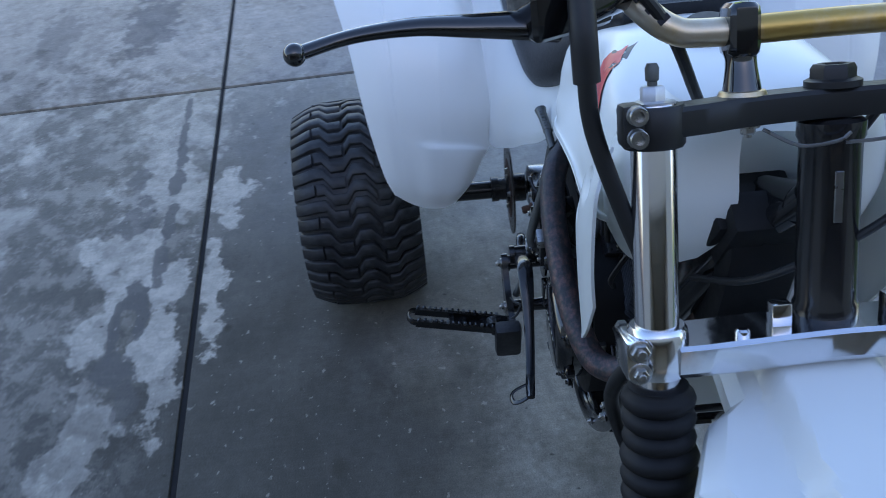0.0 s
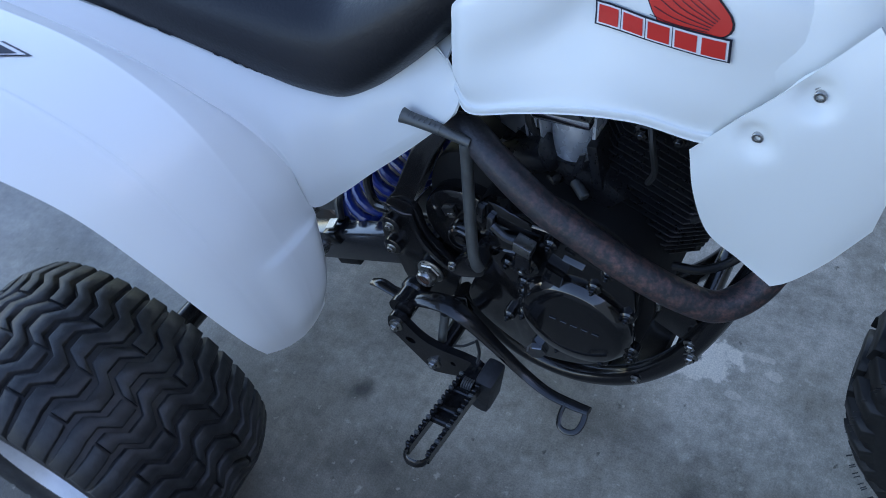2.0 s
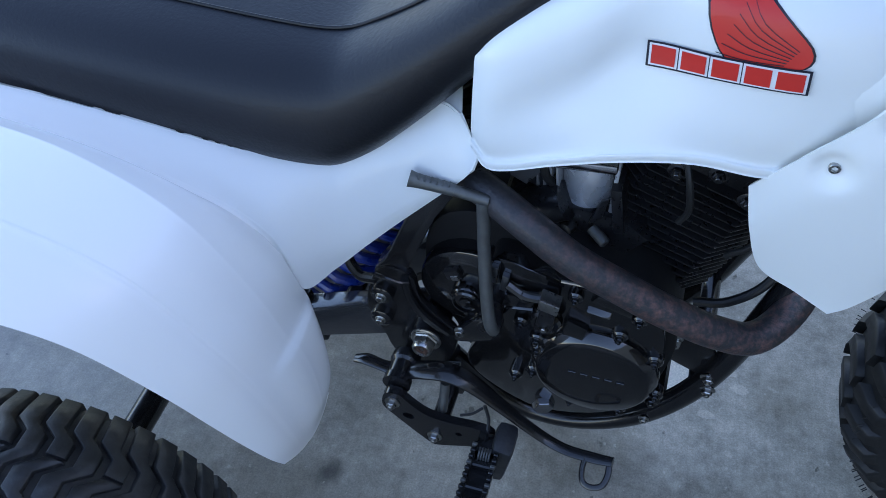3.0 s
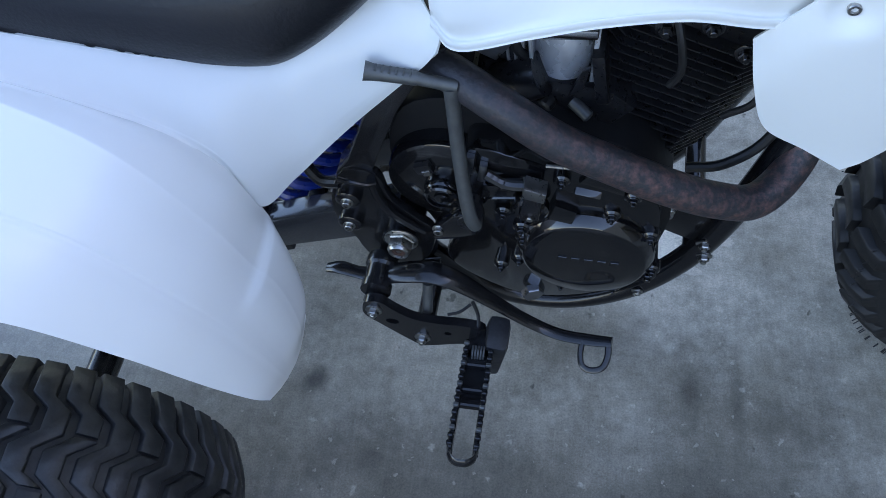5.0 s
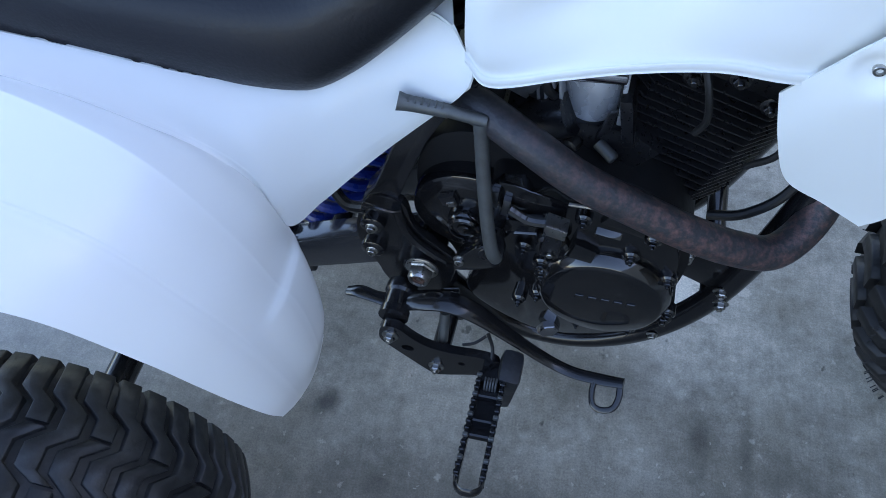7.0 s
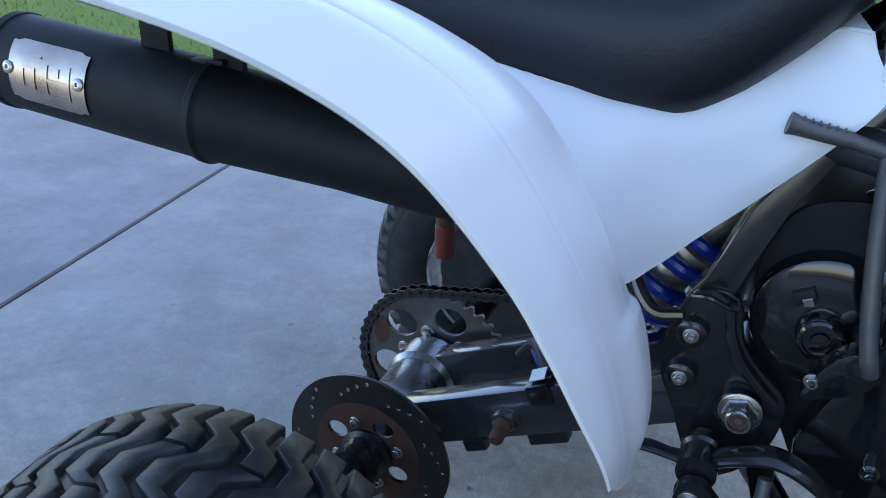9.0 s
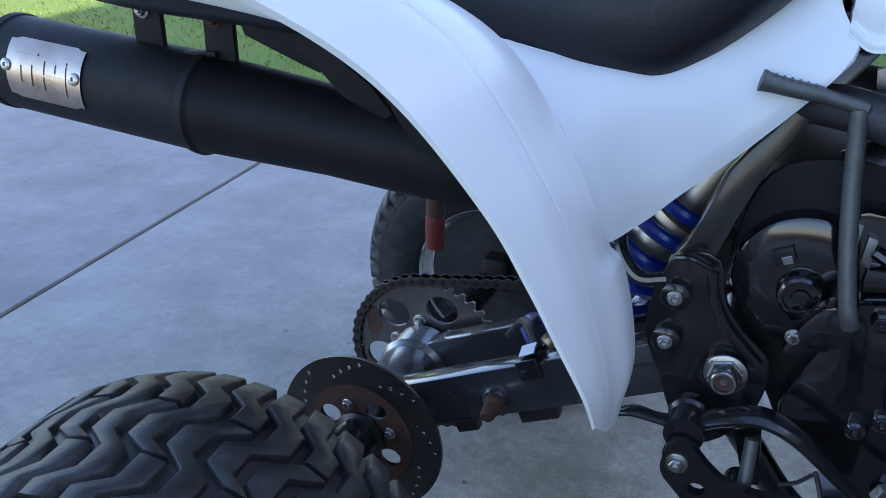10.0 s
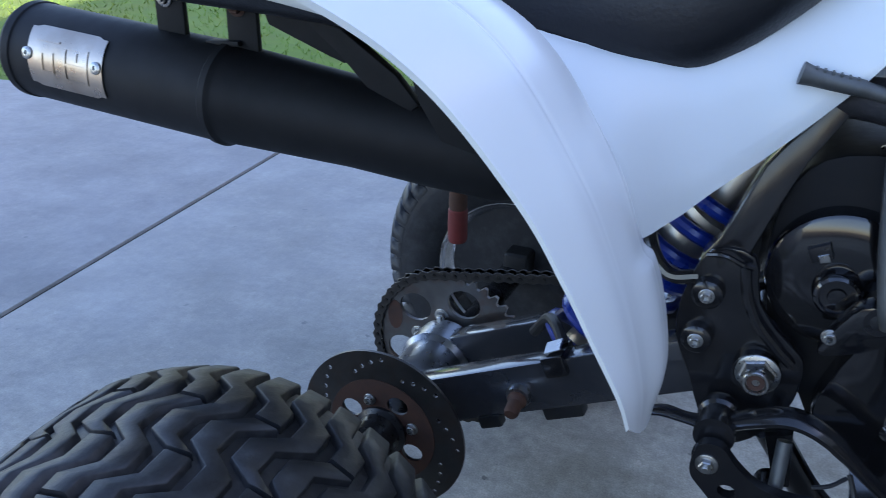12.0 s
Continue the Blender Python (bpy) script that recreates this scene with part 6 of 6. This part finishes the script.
# ---- front wheel
FW = Vector((1.346, 0.042, 0.330))
FR, FWW = 0.330, 0.098
ft = turned("front_tyre", tyre_profile(FWW, FR - 0.010, 0.135), Matrix.Translation(FW) @ TURN_Y, NEW_RUBBER, atc, "black front tyre with rubber whiskers", 80)
FL = lug_mesh(FWW, FR - 0.010, [[(-0.098, 0.0), (-0.08, 0.01), (-0.055, 0.03)], [(-0.038, 0.0), (-0.012, 0.03), (0.012, 0.03), (0.038, 0.0)], [(0.055, 0.03), (0.08, 0.01), (0.098, 0.0)]], 0.024, 0.010, NEW_RUBBER)
for i in range(36):
    shared("tread_lug", FL, ft, Matrix.Translation(FW) @ pose(0, 0, 0, 0, 10 * i, 0))
bm = bmesh.new()
rng = random.Random(11)
for i in range(150):
    a = rng.uniform(0, 2 * math.pi)
    for v in (-1, 1):
        r0 = FR * 0.93
        p = FW + Vector((r0 * math.cos(a), v * FWW * 0.97, r0 * math.sin(a)))
        tip = p + Vector((math.cos(a) * 0.008, v * 0.004, math.sin(a) * 0.008))
        tube(bm, [p, tip], 0.0009, 4, 1)
part("tyre_whiskers", bm, NEW_RUBBER, ft, "", kind="stuff")
turned("front_wheel", [(0.138, 0.078), (0.144, 0.076), (0.138, 0.068), (0.122, 0.05), (0.118, 0.0), (0.122, -0.05), (0.138, -0.068), (0.144, -0.076), (0.138, -0.078), (0.128, -0.06), (0.112, -0.01), (0.03, -0.02), (0.03, 0.02), (0.112, 0.01), (0.128, 0.06)], Matrix.Translation(FW) @ TURN_Y, CASTALU, atc, "aluminium front wheel", 48, True)
bar("front_axle", [FW + Vector((0, -0.17, 0)), FW + Vector((0, 0.17, 0))], 0.010, STEEL, atc, "steel front axle", 16, 1)

# ---- stickers
from mathutils.bvhtree import BVHTree


def sticker(name, outline, onto, way, material, parent, lift=0.0012, fine=0.012, label=""):
    """A thin film cut to an outline (three-dimensional points off the surface) and laid on a part along a way."""
    me = onto.data
    tree = BVHTree.FromPolygons([v.co for v in me.vertices], [p.vertices for p in me.polygons])
    bm = bmesh.new()
    vs = [bm.verts.new(p) for p in outline]
    edges = [bm.edges.new((vs[i], vs[(i + 1) % len(vs)])) for i in range(len(vs))]
    bmesh.ops.triangle_fill(bm, use_beauty=True, edges=edges)
    for _ in range(4):
        long = [e for e in bm.edges if e.calc_length() > fine]
        if not long:
            break
        bmesh.ops.subdivide_edges(bm, edges=long, cuts=1)
        bmesh.ops.triangulate(bm, faces=bm.faces[:])
    w = Vector(way).normalized()
    for v in bm.verts:
        hit, nor, _, _ = tree.ray_cast(v.co - w * 0.3, w)
        if hit:
            v.co = hit - w * lift
    return part(name, bm, material, parent, label, 80)


def on_tank(pts):
    return [(x, -0.3, z) for x, z in pts]


wing = spline([(0.690, 0.998), (0.689, 0.978), (0.696, 0.958), (0.706, 0.943), (0.712, 0.936), (0.699, 0.928), (0.716, 0.930), (0.740, 0.936), (0.762, 0.941), (0.775, 0.946), (0.780, 0.954), (0.776, 0.964), (0.760, 0.976), (0.742, 0.988), (0.726, 0.998)], 2)
cx, cz = 0.737, 0.957
logo = sticker("wing_sticker", on_tank([(cx + (x - cx) * 1.05, cz + (z - cz) * 1.06) for x, z in wing]), tank, (0, 1, 0), NAVY, tank, 0.0010, label="dark outlined red wing sticker")
sticker("wing_red", on_tank([tuple(q) for q in wing]), tank, (0, 1, 0), RED, logo, 0.0018)
for k in range(8):
    f = k / 7
    a, b, c = Vector((0.700 + 0.020 * f, 0.931 + 0.064 * f)), Vector((0.724 + 0.012 * f, 0.9345 + 0.040 * f)), Vector((0.758 + 0.010 * f, 0.9425 + 0.017 * f))
    run = [Vector(q) for q in spline([a, b, c], 3)]
    sticker("feather_line", on_tank([(p.x, p.y - 0.0004) for p in run] + [(p.x, p.y + 0.0004) for p in run[::-1]]), tank, (0, 1, 0), NAVY, logo, 0.0024)
# five plain blocks under the wing, each red with a pale edge on a dark ground
def block(x0, x1):
    """A plain block of the row between two places along it."""
    w, m = (x1 - x0) / 2, (x0 + x1) / 2
    o = [(-w, -0.009), (w, -0.009), (w, 0.009), (-w, 0.009)]
    return [(m + x - 0.10 * z, 0.9185 + 0.115 * (m - 0.645) + 0.115 * x + z) for x, z in o]


ROW = [(0.6485, 0.6715), (0.6755, 0.6985), (0.7025, 0.7265), (0.7305, 0.7535), (0.7565, 0.7805)]
for lift, grow, ink, name in ((0.0028, 1.32, NAVY, "sticker_ground"), (0.0034, 1.13, PALE, "sticker_edge"), (0.0040, 0.94, RED, "sticker_face")):
    for x0, x1 in ROW:
        o = block(x0, x1)
        mx, mz = sum(q[0] for q in o) / len(o), sum(q[1] for q in o) / len(o)
        sticker(name, on_tank([(mx + (x - mx) * grow, mz + (z - mz) * grow) for x, z in o]), tank, (0, 1, 0), ink, logo, lift, 0.02)


def on_fender(pts, cx, cy, grow=1.0):
    return [(cx + (x - cx) * grow, cy + (y - cy) * grow, 1.2) for x, y in pts]


def cross(cx, cy, lx, ly, w):
    """Two crossed slanting bars as one outline."""
    return [(cx - lx, cy - ly), (cx - lx + w, cy - ly), (cx, cy - w * 0.42), (cx + lx - w, cy - ly), (cx + lx, cy - ly), (cx + w * 0.55, cy), (cx + lx, cy + ly), (cx + lx - w, cy + ly), (cx, cy + w * 0.42), (cx - lx + w, cy + ly), (cx - lx, cy + ly), (cx - w * 0.55, cy)]


X = cross(0.005, -0.411, 0.056, 0.034, 0.036)
big = sticker("fender_sticker", on_fender(X, 0.005, -0.411, 1.22), fender, (0, 0, -1), NAVY, fender, 0.0012, label="dark and red angular sticker")
sticker("sticker_edge", on_fender(X, 0.005, -0.411, 1.12), fender, (0, 0, -1), PALE, big, 0.0020)
sticker("sticker_face", on_fender(X, 0.005, -0.411, 0.98), fender, (0, 0, -1), NAVY, big, 0.0028)
for k in range(2):
    x0 = -0.160 + 0.075 * k
    o = [(x0, -0.372), (x0 + 0.052, -0.372), (x0 + 0.040, -0.450), (x0 - 0.012, -0.450)]
    c = (x0 + 0.02, -0.411)
    sticker("sticker_edge", on_fender(o, *c, 1.2), fender, (0, 0, -1), NAVY, big, 0.0012)
    sticker("sticker_face", on_fender(o, *c, 0.95), fender, (0, 0, -1), RED, big, 0.0020)
